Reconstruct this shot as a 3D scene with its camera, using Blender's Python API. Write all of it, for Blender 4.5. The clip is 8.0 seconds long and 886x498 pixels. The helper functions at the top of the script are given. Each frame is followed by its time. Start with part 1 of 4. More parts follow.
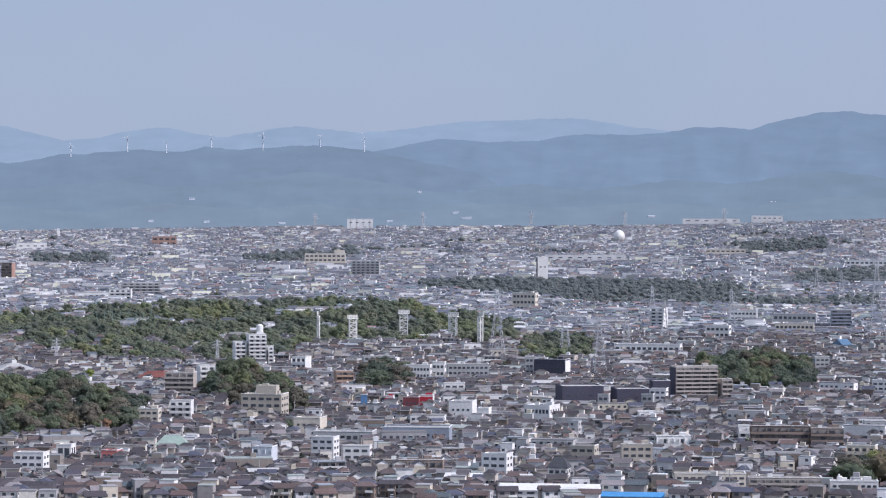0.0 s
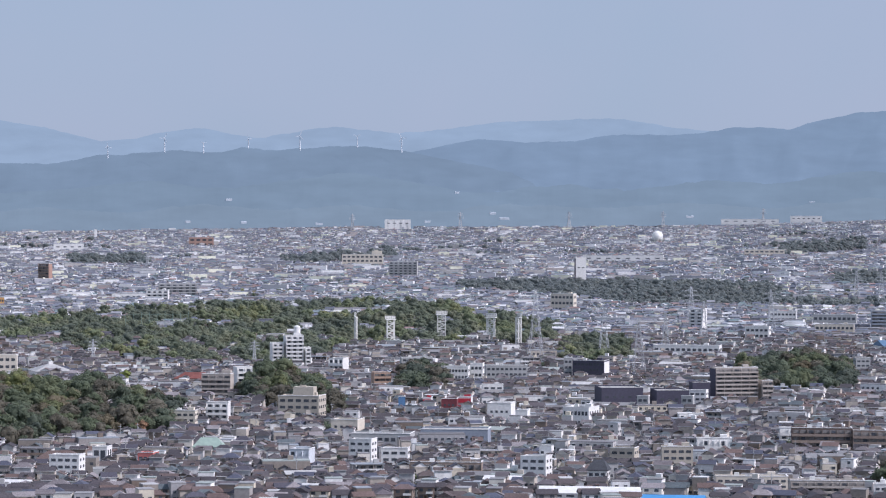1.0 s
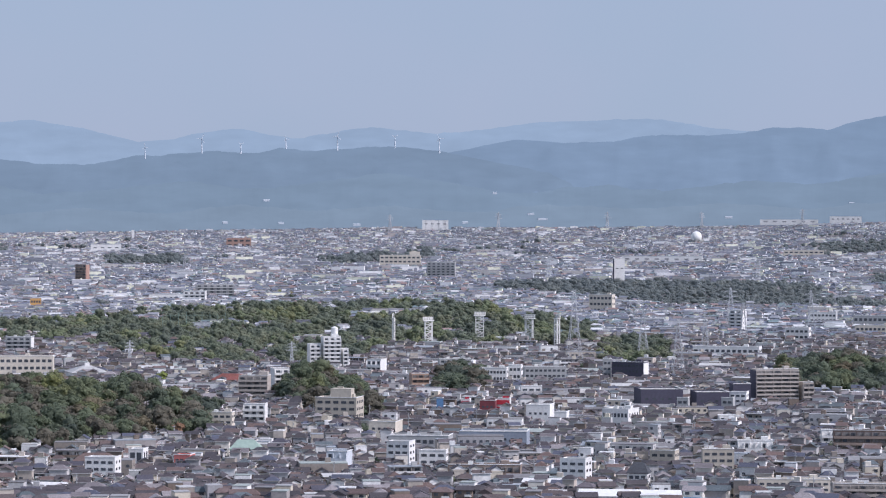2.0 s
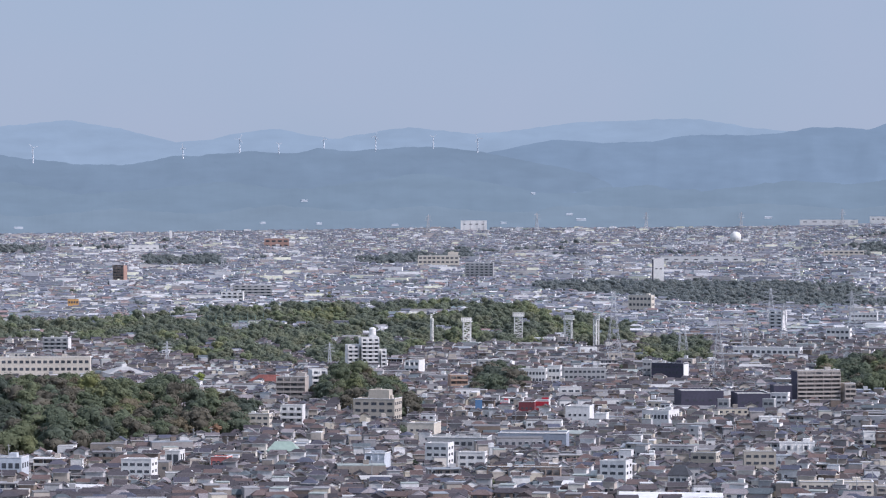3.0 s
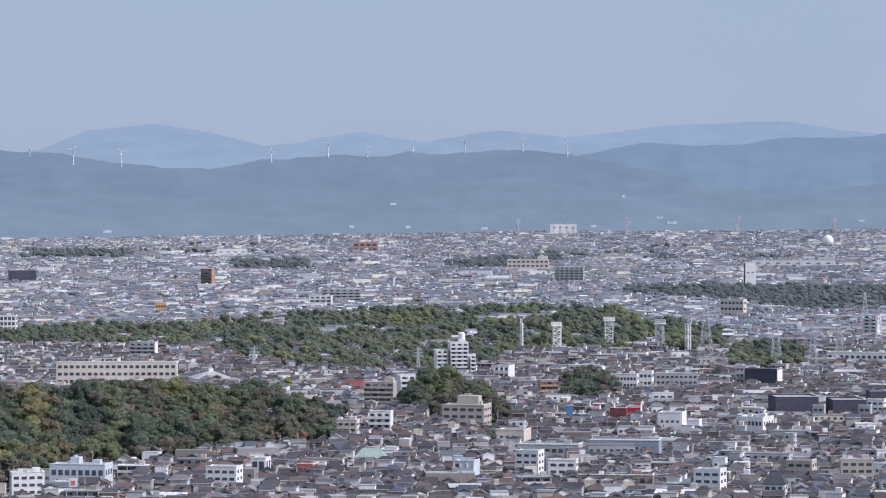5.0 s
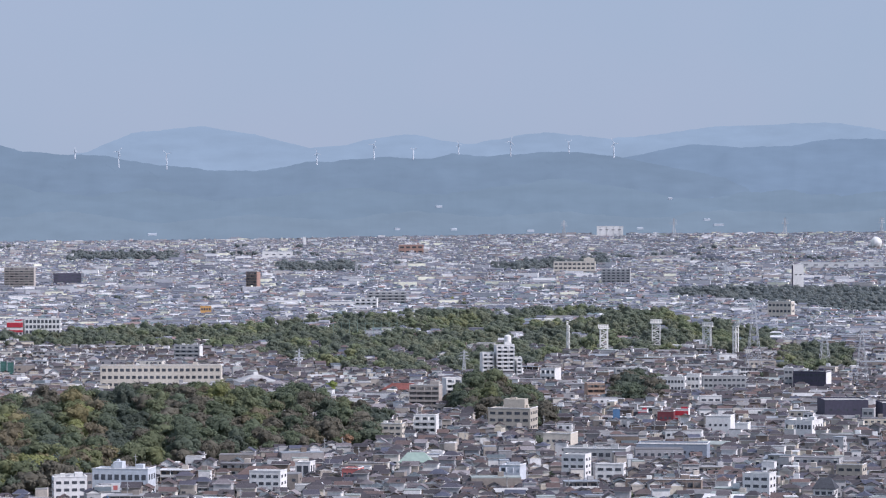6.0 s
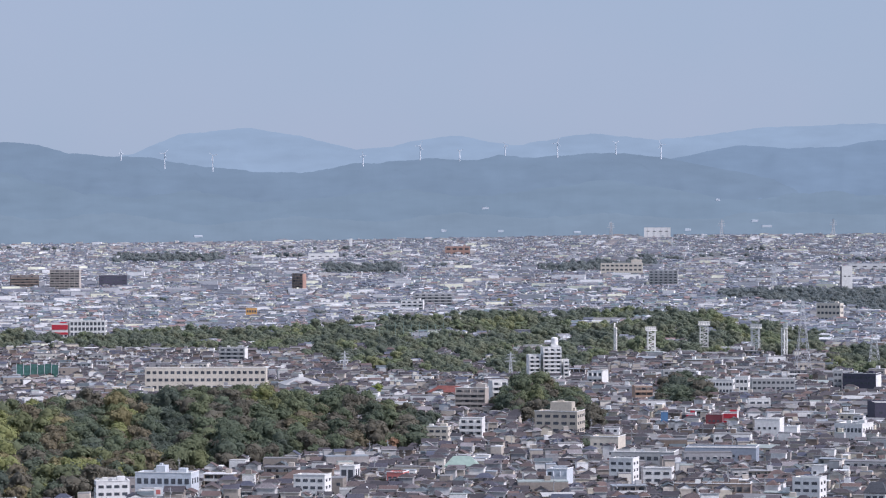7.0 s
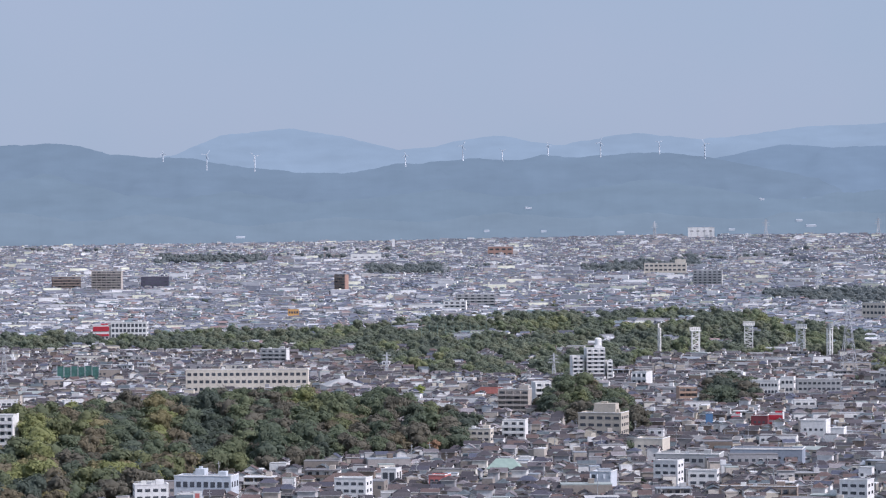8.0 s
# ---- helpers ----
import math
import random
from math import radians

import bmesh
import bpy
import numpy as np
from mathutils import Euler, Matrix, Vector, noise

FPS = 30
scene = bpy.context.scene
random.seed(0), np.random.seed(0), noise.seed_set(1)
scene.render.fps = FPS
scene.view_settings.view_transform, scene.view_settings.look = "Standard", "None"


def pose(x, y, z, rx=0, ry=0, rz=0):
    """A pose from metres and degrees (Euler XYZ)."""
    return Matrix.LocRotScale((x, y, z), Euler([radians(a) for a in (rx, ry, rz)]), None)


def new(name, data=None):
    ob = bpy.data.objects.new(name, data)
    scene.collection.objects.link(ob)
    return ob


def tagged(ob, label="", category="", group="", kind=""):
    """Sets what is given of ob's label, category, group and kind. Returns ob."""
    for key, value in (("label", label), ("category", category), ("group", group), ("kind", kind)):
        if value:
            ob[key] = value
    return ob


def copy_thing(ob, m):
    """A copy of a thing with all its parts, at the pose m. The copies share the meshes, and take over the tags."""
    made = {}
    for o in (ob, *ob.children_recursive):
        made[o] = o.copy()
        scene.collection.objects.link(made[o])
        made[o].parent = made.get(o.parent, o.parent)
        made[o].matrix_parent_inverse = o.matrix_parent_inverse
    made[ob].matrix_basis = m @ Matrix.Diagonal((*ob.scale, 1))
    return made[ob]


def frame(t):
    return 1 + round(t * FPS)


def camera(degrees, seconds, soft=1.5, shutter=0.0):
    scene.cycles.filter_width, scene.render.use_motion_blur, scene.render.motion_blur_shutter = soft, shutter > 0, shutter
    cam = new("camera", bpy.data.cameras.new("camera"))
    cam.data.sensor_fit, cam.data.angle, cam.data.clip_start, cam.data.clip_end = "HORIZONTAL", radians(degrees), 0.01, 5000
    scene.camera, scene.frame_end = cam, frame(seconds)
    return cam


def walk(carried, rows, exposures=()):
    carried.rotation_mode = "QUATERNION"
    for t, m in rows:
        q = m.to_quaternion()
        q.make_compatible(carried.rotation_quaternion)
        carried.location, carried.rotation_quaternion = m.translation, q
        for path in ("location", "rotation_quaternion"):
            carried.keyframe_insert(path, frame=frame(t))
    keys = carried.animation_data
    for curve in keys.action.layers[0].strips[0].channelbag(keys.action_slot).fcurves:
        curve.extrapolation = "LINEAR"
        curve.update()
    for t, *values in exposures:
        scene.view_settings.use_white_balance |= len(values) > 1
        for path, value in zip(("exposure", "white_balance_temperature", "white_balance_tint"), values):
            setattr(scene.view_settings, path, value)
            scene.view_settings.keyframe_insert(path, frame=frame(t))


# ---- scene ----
cam = camera(16.0, 8.0, soft=1.15)
ROWS = [
    (0, 0.00, -50.11, 131.00, -0.9966, -0.1395, -2.8385),
    (0.5, 0.00, -43.96, 130.88, -0.9910, -0.1203, -2.5002),
    (1, 0.00, -37.81, 130.76, -0.9848, -0.0946, -2.1624),
    (1.5, 0.00, -31.63, 130.63, -0.9769, -0.0897, -1.8179),
    (3, 0.00, -12.81, 130.26, -0.9648, -0.0363, -0.7873),
    (3.5, 0.00, -6.38, 130.13, -0.9552, -0.0384, -0.4060),
    (4, 0.00, 0.16, 130.00, -0.9348, -0.0001, 0.0000),
    (4.5, 0.00, 6.83, 129.86, -0.9164, -0.0037, 0.4179),
    (6, 0.00, 27.75, 129.44, -0.8522, 0.0956, 1.6736),
    (6.5, 0.00, 35.09, 129.30, -0.8340, 0.1309, 2.0987),
    (7, 0.00, 42.64, 129.15, -0.8187, 0.1542, 2.5254),
    (7.5, 0.00, 50.42, 128.99, -0.8113, 0.2347, 2.9333),
    (8, 0.00, 58.44, 128.83, -0.8064, 0.3163, 3.3116),
]
walk(cam, [(t, pose(x, y, z, 90 + pitch, lean, yaw)) for t, x, y, z, pitch, lean, yaw in ROWS], [(0.0, 0.03, 5920, 19), (8.0, 0.03, 5920, 19)])

# ---- daylight: a hazy spring sky, soft sun from the right ----
SUN_UP, SUN_BEARING = 42.0, 112.0
world = bpy.data.worlds.new("sky")
scene.world = world
world.use_nodes = True
wn = world.node_tree.nodes
wl = world.node_tree.links
sky = wn.new("ShaderNodeTexSky")
sky.sky_type = "NISHITA"
sky.sun_disc = False
sky.sun_elevation = radians(SUN_UP)
sky.sun_rotation = radians(SUN_BEARING)
sky.air_density, sky.dust_density, sky.ozone_density, sky.altitude = 1.0, 1.0, 2.5, 100
veil = wn.new("ShaderNodeMixRGB")
veil.blend_type = "MIX"
veil.inputs[0].default_value = 0.9
cloud = wn.new("ShaderNodeTexNoise")
cloud.inputs["Scale"].default_value = 9
cloud.inputs["Detail"].default_value = 3
tone = wn.new("ShaderNodeMixRGB")
tone.inputs[1].default_value = (3.4, 4.5, 5.45, 1)
tone.inputs[2].default_value = (4.3, 4.7, 5.7, 1)
wl.new(cloud.outputs[0], tone.inputs[0])
wl.new(tone.outputs[0], veil.inputs[2])
wl.new(sky.outputs[0], veil.inputs[1])
wl.new(veil.outputs[0], wn["Background"].inputs[0])
wn["Background"].inputs[1].default_value = 0.1
sun = bpy.data.lights.new("sun", "SUN")
sun.energy, sun.angle, sun.color = 4.05, radians(3), (1.0, 0.925, 0.875)
sun_ob = new("sun", sun)
sun_ob.rotation_euler = (radians(90 - SUN_UP), 0, radians(180 - SUN_BEARING))

# ---- materials ----


def ramp(nodes, colours):
    node = nodes.new("ShaderNodeValToRGB")
    node.color_ramp.interpolation = "CONSTANT"
    el = node.color_ramp.elements
    while len(el) < len(colours):
        el.new(0.5)
    for i, c in enumerate(colours):
        el[i].position = i / len(colours)
        el[i].color = (*c, 1)
    return node


def surface(name, colours, rough=0.8, pick="", grain=0.6, spread=0.25, bump=0.0, metal=0.0, stain=0.05, leafy=0.0):
    """A procedural surface. colours: one, or several picked by object or by island; grain: size of fine spots per metre; stain: per metre."""
    m = bpy.data.materials.new(name)
    m.use_nodes = True
    n, l = m.node_tree.nodes, m.node_tree.links
    b = n["Principled BSDF"]
    b.inputs["Roughness"].default_value = rough
    b.inputs["Metallic"].default_value = metal
    b.inputs["Specular IOR Level"].default_value = 0.3
    geo = n.new("ShaderNodeNewGeometry")
    if pick:
        source = geo.outputs["Random Per Island"] if pick == "island" else n.new("ShaderNodeObjectInfo").outputs["Random"]
        base = ramp(n, colours)
        l.new(source, base.inputs[0])
        colour = base.outputs[0]
    else:
        rgb = n.new("ShaderNodeRGB")
        rgb.outputs[0].default_value = (*colours[0], 1)
        colour = rgb.outputs[0]
    for scale, amount in ((grain, spread), (stain, spread * 0.9)):
        tex = n.new("ShaderNodeTexNoise")
        tex.inputs["Scale"].default_value = scale
        tex.inputs["Detail"].default_value = 4
        l.new(geo.outputs["Position"], tex.inputs["Vector"])
        span = n.new("ShaderNodeMapRange")
        span.inputs["From Min"].default_value, span.inputs["From Max"].default_value = 0.3, 0.7
        span.inputs["To Min"].default_value, span.inputs["To Max"].default_value = 1 - amount, 1 + amount
        l.new(tex.outputs[0], span.inputs[0])
        mix = n.new("ShaderNodeVectorMath")
        mix.operation = "SCALE"
        l.new(colour, mix.inputs[0])
        l.new(span.outputs[0], mix.inputs["Scale"])
        colour = mix.outputs[0]
        if bump and scale == grain:
            bp = n.new("ShaderNodeBump")
            bp.inputs["Strength"].default_value = bump
            bp.inputs["Distance"].default_value = 0.3
            l.new(tex.outputs[0], bp.inputs["Height"])
            l.new(bp.outputs[0], b.inputs["Normal"])
    l.new(colour, b.inputs["Base Color"])
    if leafy:
        thin = n.new("ShaderNodeBsdfTranslucent")
        both = n.new("ShaderNodeMixShader")
        both.inputs[0].default_value = leafy
        l.new(colour, thin.inputs[0])
        l.new(b.outputs[0], both.inputs[1])
        l.new(thin.outputs[0], both.inputs[2])
        l.new(both.outputs[0], n["Material Output"].inputs[0])
    return m


PAINT = {
    "white": (0.78, 0.78, 0.76), "cream": (0.66, 0.61, 0.52), "beige": (0.50, 0.46, 0.39), "tan": (0.46, 0.42, 0.38),
    "brown": (0.29, 0.235, 0.20), "darkbrown": (0.17, 0.13, 0.115), "grey": (0.42, 0.43, 0.43), "bluegrey": (0.30, 0.34, 0.40),
    "navy": (0.084, 0.082, 0.115), "red": (0.50, 0.05, 0.07), "darkred": (0.20, 0.06, 0.07), "blue": (0.12, 0.24, 0.42),
    "orange": (0.48, 0.34, 0.26), "orange2": (0.62, 0.36, 0.14), "coral": (0.58, 0.20, 0.18), "terra": (0.40, 0.26, 0.21),
    "paleblue": (0.56, 0.60, 0.64),
}
WALL = {k: surface("painted_" + k, [v], 0.85, grain=0.8, spread=0.1) for k, v in PAINT.items()}
ROOFING = {
    "rust": surface("rust_red_roof", [(0.21, 0.08, 0.068)], 0.8, grain=0.9), "mint": surface("mint_metal_roof", [(0.29, 0.38, 0.33)], 0.7, grain=0.5, spread=0.1),
    "brownroof": surface("brown_roof", [(0.13, 0.095, 0.085)], 0.7, grain=0.8), "paleroof": surface("pale_metal_roof", [(0.42, 0.42, 0.41)], 0.5, grain=0.4, spread=0.12),
    "whiteroof": surface("white_metal_roof", [(0.76, 0.77, 0.76)], 0.5, grain=0.4, spread=0.1), "blueroof": surface("blue_metal_roof", [(0.08, 0.30, 0.60)], 0.5, grain=0.4, spread=0.08),
    "navyroof": surface("dull_blue_roof", [(0.11, 0.20, 0.31)], 0.5, grain=0.4, spread=0.1), "slate": surface("slate_tiles", [(0.07, 0.075, 0.085)], 0.6, grain=1.2),
}
FLAT_ROOF = surface("flat_concrete_roof", [(0.40, 0.40, 0.39)], 0.9, grain=0.5)
GLASS = surface("dark_window_glass", [(0.085, 0.095, 0.11)], 0.2, grain=0.3, spread=0.3)
# dull dark colour that paints the shade at the back of balconies
RECESS = surface("balcony_shade_strip", [(0.25, 0.24, 0.23)], 0.8, grain=0.8, spread=0.35)
STEEL = surface("galvanised_steel", [(0.52, 0.54, 0.56)], 0.55, grain=0.5, metal=0.2)
# turbine white, greyed towards blue to paint the haze in front of it
HAZY_WHITE = surface("haze_faded_white_steel", [(0.64, 0.68, 0.72)], 0.6, grain=0.5, spread=0.08)
LAMP_WHITE = surface("white_painted_steel", [(0.78, 0.78, 0.74)], 0.6, grain=0.5, spread=0.1)
HOUSE_WALL_COLOURS = [(0.82, 0.82, 0.81), (0.34, 0.32, 0.31), (0.30, 0.27, 0.24), (0.48, 0.48, 0.48), (0.78, 0.78, 0.76), (0.62, 0.57, 0.47), (0.46, 0.42, 0.37), (0.72, 0.69, 0.62), (0.36, 0.36, 0.37), (0.22, 0.18, 0.15), (0.78, 0.78, 0.77), (0.54, 0.49, 0.43)]
ROOF_COLOURS = [(0.057, 0.054, 0.061), (0.064, 0.059, 0.067), (0.155, 0.112, 0.102), (0.103, 0.126, 0.138), (0.085, 0.093, 0.127), (0.072, 0.067, 0.074), (0.068, 0.063, 0.069), (0.091, 0.083, 0.089), (0.081, 0.072, 0.081), (0.118, 0.107, 0.117), (0.108, 0.088, 0.087), (0.083, 0.081, 0.102), (0.170, 0.156, 0.163), (0.093, 0.080, 0.083), (0.134, 0.098, 0.092), (0.072, 0.066, 0.074), (0.268, 0.248, 0.255), (0.134, 0.102, 0.097), (0.083, 0.075, 0.081)]
PALE_COLOURS = [(0.50, 0.50, 0.49), (0.26, 0.26, 0.265), (0.70, 0.70, 0.69), (0.34, 0.34, 0.345), (0.22, 0.215, 0.22), (0.33, 0.37, 0.35), (0.30, 0.33, 0.36), (0.24, 0.235, 0.23), (0.18, 0.175, 0.175)]
HW_ISLAND = surface("house_render_mixed", HOUSE_WALL_COLOURS, 0.85, "island", grain=0.9, spread=0.12)
HR_ISLAND = surface("roof_tiles_mixed", ROOF_COLOURS, 0.8, "island", grain=1.4, spread=0.25)
PR_ISLAND = surface("flat_roofs_mixed", PALE_COLOURS, 0.6, "island", grain=0.6, spread=0.15)
TRIM = surface("pale_eaves_boards", [(0.62, 0.62, 0.60), (0.75, 0.75, 0.74), (0.30, 0.29, 0.28)], 0.7, "island", grain=0.9, spread=0.1)
# far walls and roofs: distance haze painted in as paler, bluer colours
FAR_WALL = surface("far_render_haze_tint", [(0.82, 0.82, 0.82), (0.470, 0.458, 0.447), (0.335, 0.347, 0.380), (0.82, 0.82, 0.671), (0.302, 0.313, 0.358), (0.402, 0.369, 0.358), (0.82, 0.82, 0.82), (0.492, 0.503, 0.537)], 0.85, "island", grain=0.5, spread=0.1)
FAR_ROOF = surface("far_roofs_haze_tint", [(0.123, 0.140, 0.174), (0.163, 0.179, 0.218), (0.140, 0.157, 0.190), (0.179, 0.190, 0.224), (0.190, 0.168, 0.174), (0.145, 0.168, 0.218), (0.291, 0.302, 0.335), (0.268, 0.195, 0.185), (0.157, 0.212, 0.224), (0.134, 0.145, 0.185), (0.559, 0.570, 0.581)], 0.8, "island", grain=0.5, spread=0.2)
HW_OBJECT = surface("house_render", HOUSE_WALL_COLOURS, 0.85, "object", grain=0.9, spread=0.12)
HR_OBJECT = surface("house_roof_tiles", ROOF_COLOURS, 0.8, "object", grain=1.4, spread=0.25, bump=0.3)
PR_OBJECT = surface("house_flat_roof", PALE_COLOURS, 0.6, "object", grain=0.6, spread=0.15)
LEAF = [(0.116, 0.143, 0.116), (0.131, 0.161, 0.119), (0.143, 0.176, 0.122), (0.176, 0.167, 0.131), (0.156, 0.190, 0.122), (0.176, 0.205, 0.122), (0.221, 0.196, 0.134), (0.209, 0.232, 0.122), (0.283, 0.256, 0.138), (0.276, 0.298, 0.130)]
LEAF_OBJECT = surface("spring_foliage", LEAF, 0.95, "object", grain=0.9, spread=0.16, stain=0.25, leafy=0.42)
LEAF_SLOTS = [surface("woodland_foliage", [c], 0.95, grain=0.7, spread=0.16, stain=0.05, leafy=0.42) for c in LEAF]
# leaf colours lightened to hold the haze over the middle wood
MID_LEAF = [surface("haze_lifted_foliage", [c], 0.95, grain=0.5, spread=0.14, stain=0.03, leafy=0.45) for c in ((0.171, 0.201, 0.160), (0.185, 0.217, 0.165), (0.201, 0.235, 0.168), (0.223, 0.245, 0.171), (0.231, 0.271, 0.165), (0.276, 0.298, 0.165))]
# far leaves: paler and bluer, haze mixed into the green
FAR_LEAF = [surface("far_foliage_haze_tint", [c], 0.95, grain=0.3, spread=0.1, stain=0.02, leafy=0.5) for c in ((0.24, 0.275, 0.275), (0.255, 0.288, 0.28), (0.246, 0.28, 0.276), (0.262, 0.292, 0.278))]
BARK = surface("bark", [(0.09, 0.07, 0.05)], 0.9, grain=3)
GROUND = surface("town_ground", [(0.22, 0.212, 0.218)], 0.95, grain=0.12, spread=0.4, stain=0.01)


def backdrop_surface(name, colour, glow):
    """Far hills: the blue haze of the air is put into their colour and glow."""
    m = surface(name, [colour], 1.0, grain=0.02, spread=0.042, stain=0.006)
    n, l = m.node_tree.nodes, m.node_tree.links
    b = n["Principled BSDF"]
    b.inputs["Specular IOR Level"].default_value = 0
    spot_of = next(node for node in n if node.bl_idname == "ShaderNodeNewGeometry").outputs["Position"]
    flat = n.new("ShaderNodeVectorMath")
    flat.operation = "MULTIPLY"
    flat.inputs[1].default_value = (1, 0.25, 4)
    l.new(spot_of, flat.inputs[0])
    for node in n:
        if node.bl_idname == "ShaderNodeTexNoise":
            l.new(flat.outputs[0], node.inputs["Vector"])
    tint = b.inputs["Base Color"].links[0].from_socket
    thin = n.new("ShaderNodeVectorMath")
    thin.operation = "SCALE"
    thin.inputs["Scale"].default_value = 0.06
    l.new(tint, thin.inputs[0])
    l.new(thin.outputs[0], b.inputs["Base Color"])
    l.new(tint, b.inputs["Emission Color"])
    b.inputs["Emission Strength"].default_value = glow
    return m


# ---- the lie of the land ----
FOLD = 2450.0


def plain(d):
    """Height of the town's plain at range d: level to 2 km, then rising gently to the foot of the hills."""
    if d <= 2000:
        return 0.0
    if d > 4420:
        return plain(4420) + (d - 4420) * 0.05
    return 130.0 * (1 - d / (2000 - FOLD * math.log(1 - (d - 2000) / FOLD)))


# wooded rises: bearing, range, half widths in degrees and metres, height
RISES = [(-7.0, 1760, 2.1, 85, 16), (-10.3, 1610, 1.1, 75, 11), (-4.0, 1770, 1.2, 40, 7), (-0.95, 1965, 0.45, 55, 13), (8.9, 2235, 0.7, 65, 4), (1.8, 2950, 1.0, 120, 10), (-1.5, 3000, 1.4, 110, 5), (6.5, 3450, 2.0, 120, 5), (12.0, 4440, 3.0, 80, 13)]


def town_edge(b):
    """Range at which the houses end and the hills begin."""
    return float(np.interp(b, (-12, -9, -5, -1, 3, 7, 12), (4340, 4352, 4370, 4393, 4417, 4434, 4440)))


def polar(x, y):
    return math.degrees(math.atan2(x, y)), math.hypot(x, y)


def height(b, d):
    z = plain(d)
    for rb, rd, sb, sd, h in RISES:
        q = ((b - rb) / sb) ** 2 + ((d - rd) / sd) ** 2
        if q < 12:
            z += h * math.exp(-0.5 * q)
    edge = town_edge(b) + 20 if abs(b) < 15 else 4460
    if d > edge:
        z -= min(70.0, (d - edge) * 0.5)
    return z


def spot(b, d, lift=0.0):
    return Vector((d * math.sin(radians(b)), d * math.cos(radians(b)), height(b, d) + lift))


# woods: bearings, near edge, far edge
WOODS = {
    "near_hill": ((-11.8, -9.0, -7.6, -6.0, -4.7, -2.7), (1345, 1400, 1500, 1550, 1600, 1665), (1850, 1890, 1890, 1870, 1840, 1785)),
    "office_hill": ((-1.5, -0.9, -0.3, 0.35), (1890, 1830, 1800, 1790), (2040, 2060, 2040, 1910)),
    "right_hill": ((7.75, 8.3, 9.2, 9.75), (2050, 2020, 2015, 2050), (2260, 2340, 2340, 2260)),
    "copse": ((1.5, 1.85, 2.25), (2030, 2000, 2030), (2180, 2220, 2180)),
    "corner": ((10.6, 11.8), (1345, 1345), (1410, 1420)),
    "middle": ((-12.5, -9.0, -7.0, -5.3, -3.2, -1.1, 0.4, 0.5, 4.3), (2700, 2670, 2650, 2610, 2330, 2330, 2460, 2570, 2590), (2860, 2880, 2910, 2950, 3060, 3130, 3120, 3120, 2850)),
    "pylon_wood": ((4.5, 5.0, 5.7), (2360, 2330, 2370), (2640, 2680, 2620)),
    "band_a": ((2.5, 4.0, 5.6, 8.4), (3470, 3340, 3200, 3190), (3600, 3620, 3570, 3520)),
    "band_b": ((8.4, 9.9), (4110, 4180), (4260, 4320)),
    "band_c": ((9.3, 11.8), (3580, 3550), (3760, 3950)),
    "band_g": ((6.8, 8.0, 9.2, 10.9), (3210, 3190, 3180, 3200), (3270, 3310, 3280, 3330)),
    "band_d": ((-8.4, -6.4), (4130, 4140), (4230, 4240)),
    "band_e": ((-4.6, -3.2), (3930, 3930), (4080, 4090)),
    "band_f": ((-0.7, 0.4, 1.3), (3930, 3970, 4050), (4060, 4120, 4150)),
}


strip_rng = random.Random(3)
for i in range(30):
    sb, sd = strip_rng.uniform(-11.5, 11.5), strip_rng.uniform(3150, 4250) if i < 16 else strip_rng.uniform(4180, 4330)
    half, deep = strip_rng.uniform(0.2, 0.7), strip_rng.uniform(12, 26)
    WOODS["strip_%d" % i] = ((sb - half, sb, sb + half), (sd + 6, sd, sd + 4), (sd + deep * 0.6, sd + deep, sd + deep * 0.7))


def clearing(b, d):
    """Gaps in the middle wood, filled by houses."""
    return noise.noise((b * 1.9, d * 0.009, 12)) > 0.27


def in_wood(b, d, grow=0.0):
    for key, (bs, near, far) in WOODS.items():
        if key == "middle" and clearing(b, d):
            continue
        if bs[0] <= b <= bs[-1] and np.interp(b, bs, near) - grow < d < np.interp(b, bs, far) + grow:
            return True
    return False


TAKEN = []


def taken(b, d, r):
    for tb, td, across, along in TAKEN:
        if abs(d - td) < along + r and abs(b - tb) * 0.01745 * d < across + r:
            return True
    return False


def mesh_object(name, verts, faces, materials, slots=None, parent=None):
    me = bpy.data.meshes.new(name)
    me.from_pydata([tuple(v) for v in verts], [], faces)
    for m in materials:
        me.materials.append(m)
    if slots is not None:
        me.polygons.foreach_set("material_index", slots)
    me.update()
    ob = new(name, me)
    if parent:
        ob.parent = parent
    return ob


def part(name, bm, material, parent, label=""):
    me = bpy.data.meshes.new(name)
    bm.to_mesh(me)
    bm.free()
    me.materials.append(material)
    ob = new(name, me)
    ob.parent = parent
    if label:
        tagged(ob, label)
    return ob


def box(bm, x, y, z, sx, sy, sz, turn=0.0):
    """A box whose base is centred on x, y at height z."""
    m = Matrix.Translation((x, y, z + sz / 2)) @ Matrix.Rotation(turn, 4, "Z") @ Matrix.Diagonal((sx, sy, sz, 1))
    bmesh.ops.create_cube(bm, size=1, matrix=m)
    return bm


def boxes(*rows):
    bm = bmesh.new()
    for r in rows:
        box(bm, *r)
    return bm


def bar(bm, a, b, r):
    """A thin square bar from a to b."""
    a, b = Vector(a), Vector(b)
    turn = (b - a).to_track_quat("Z", "Y").to_matrix().to_4x4()
    m = Matrix.Translation((a + b) / 2) @ turn @ Matrix.Diagonal((r, r, (b - a).length, 1))
    bmesh.ops.create_cube(bm, size=1, matrix=m)


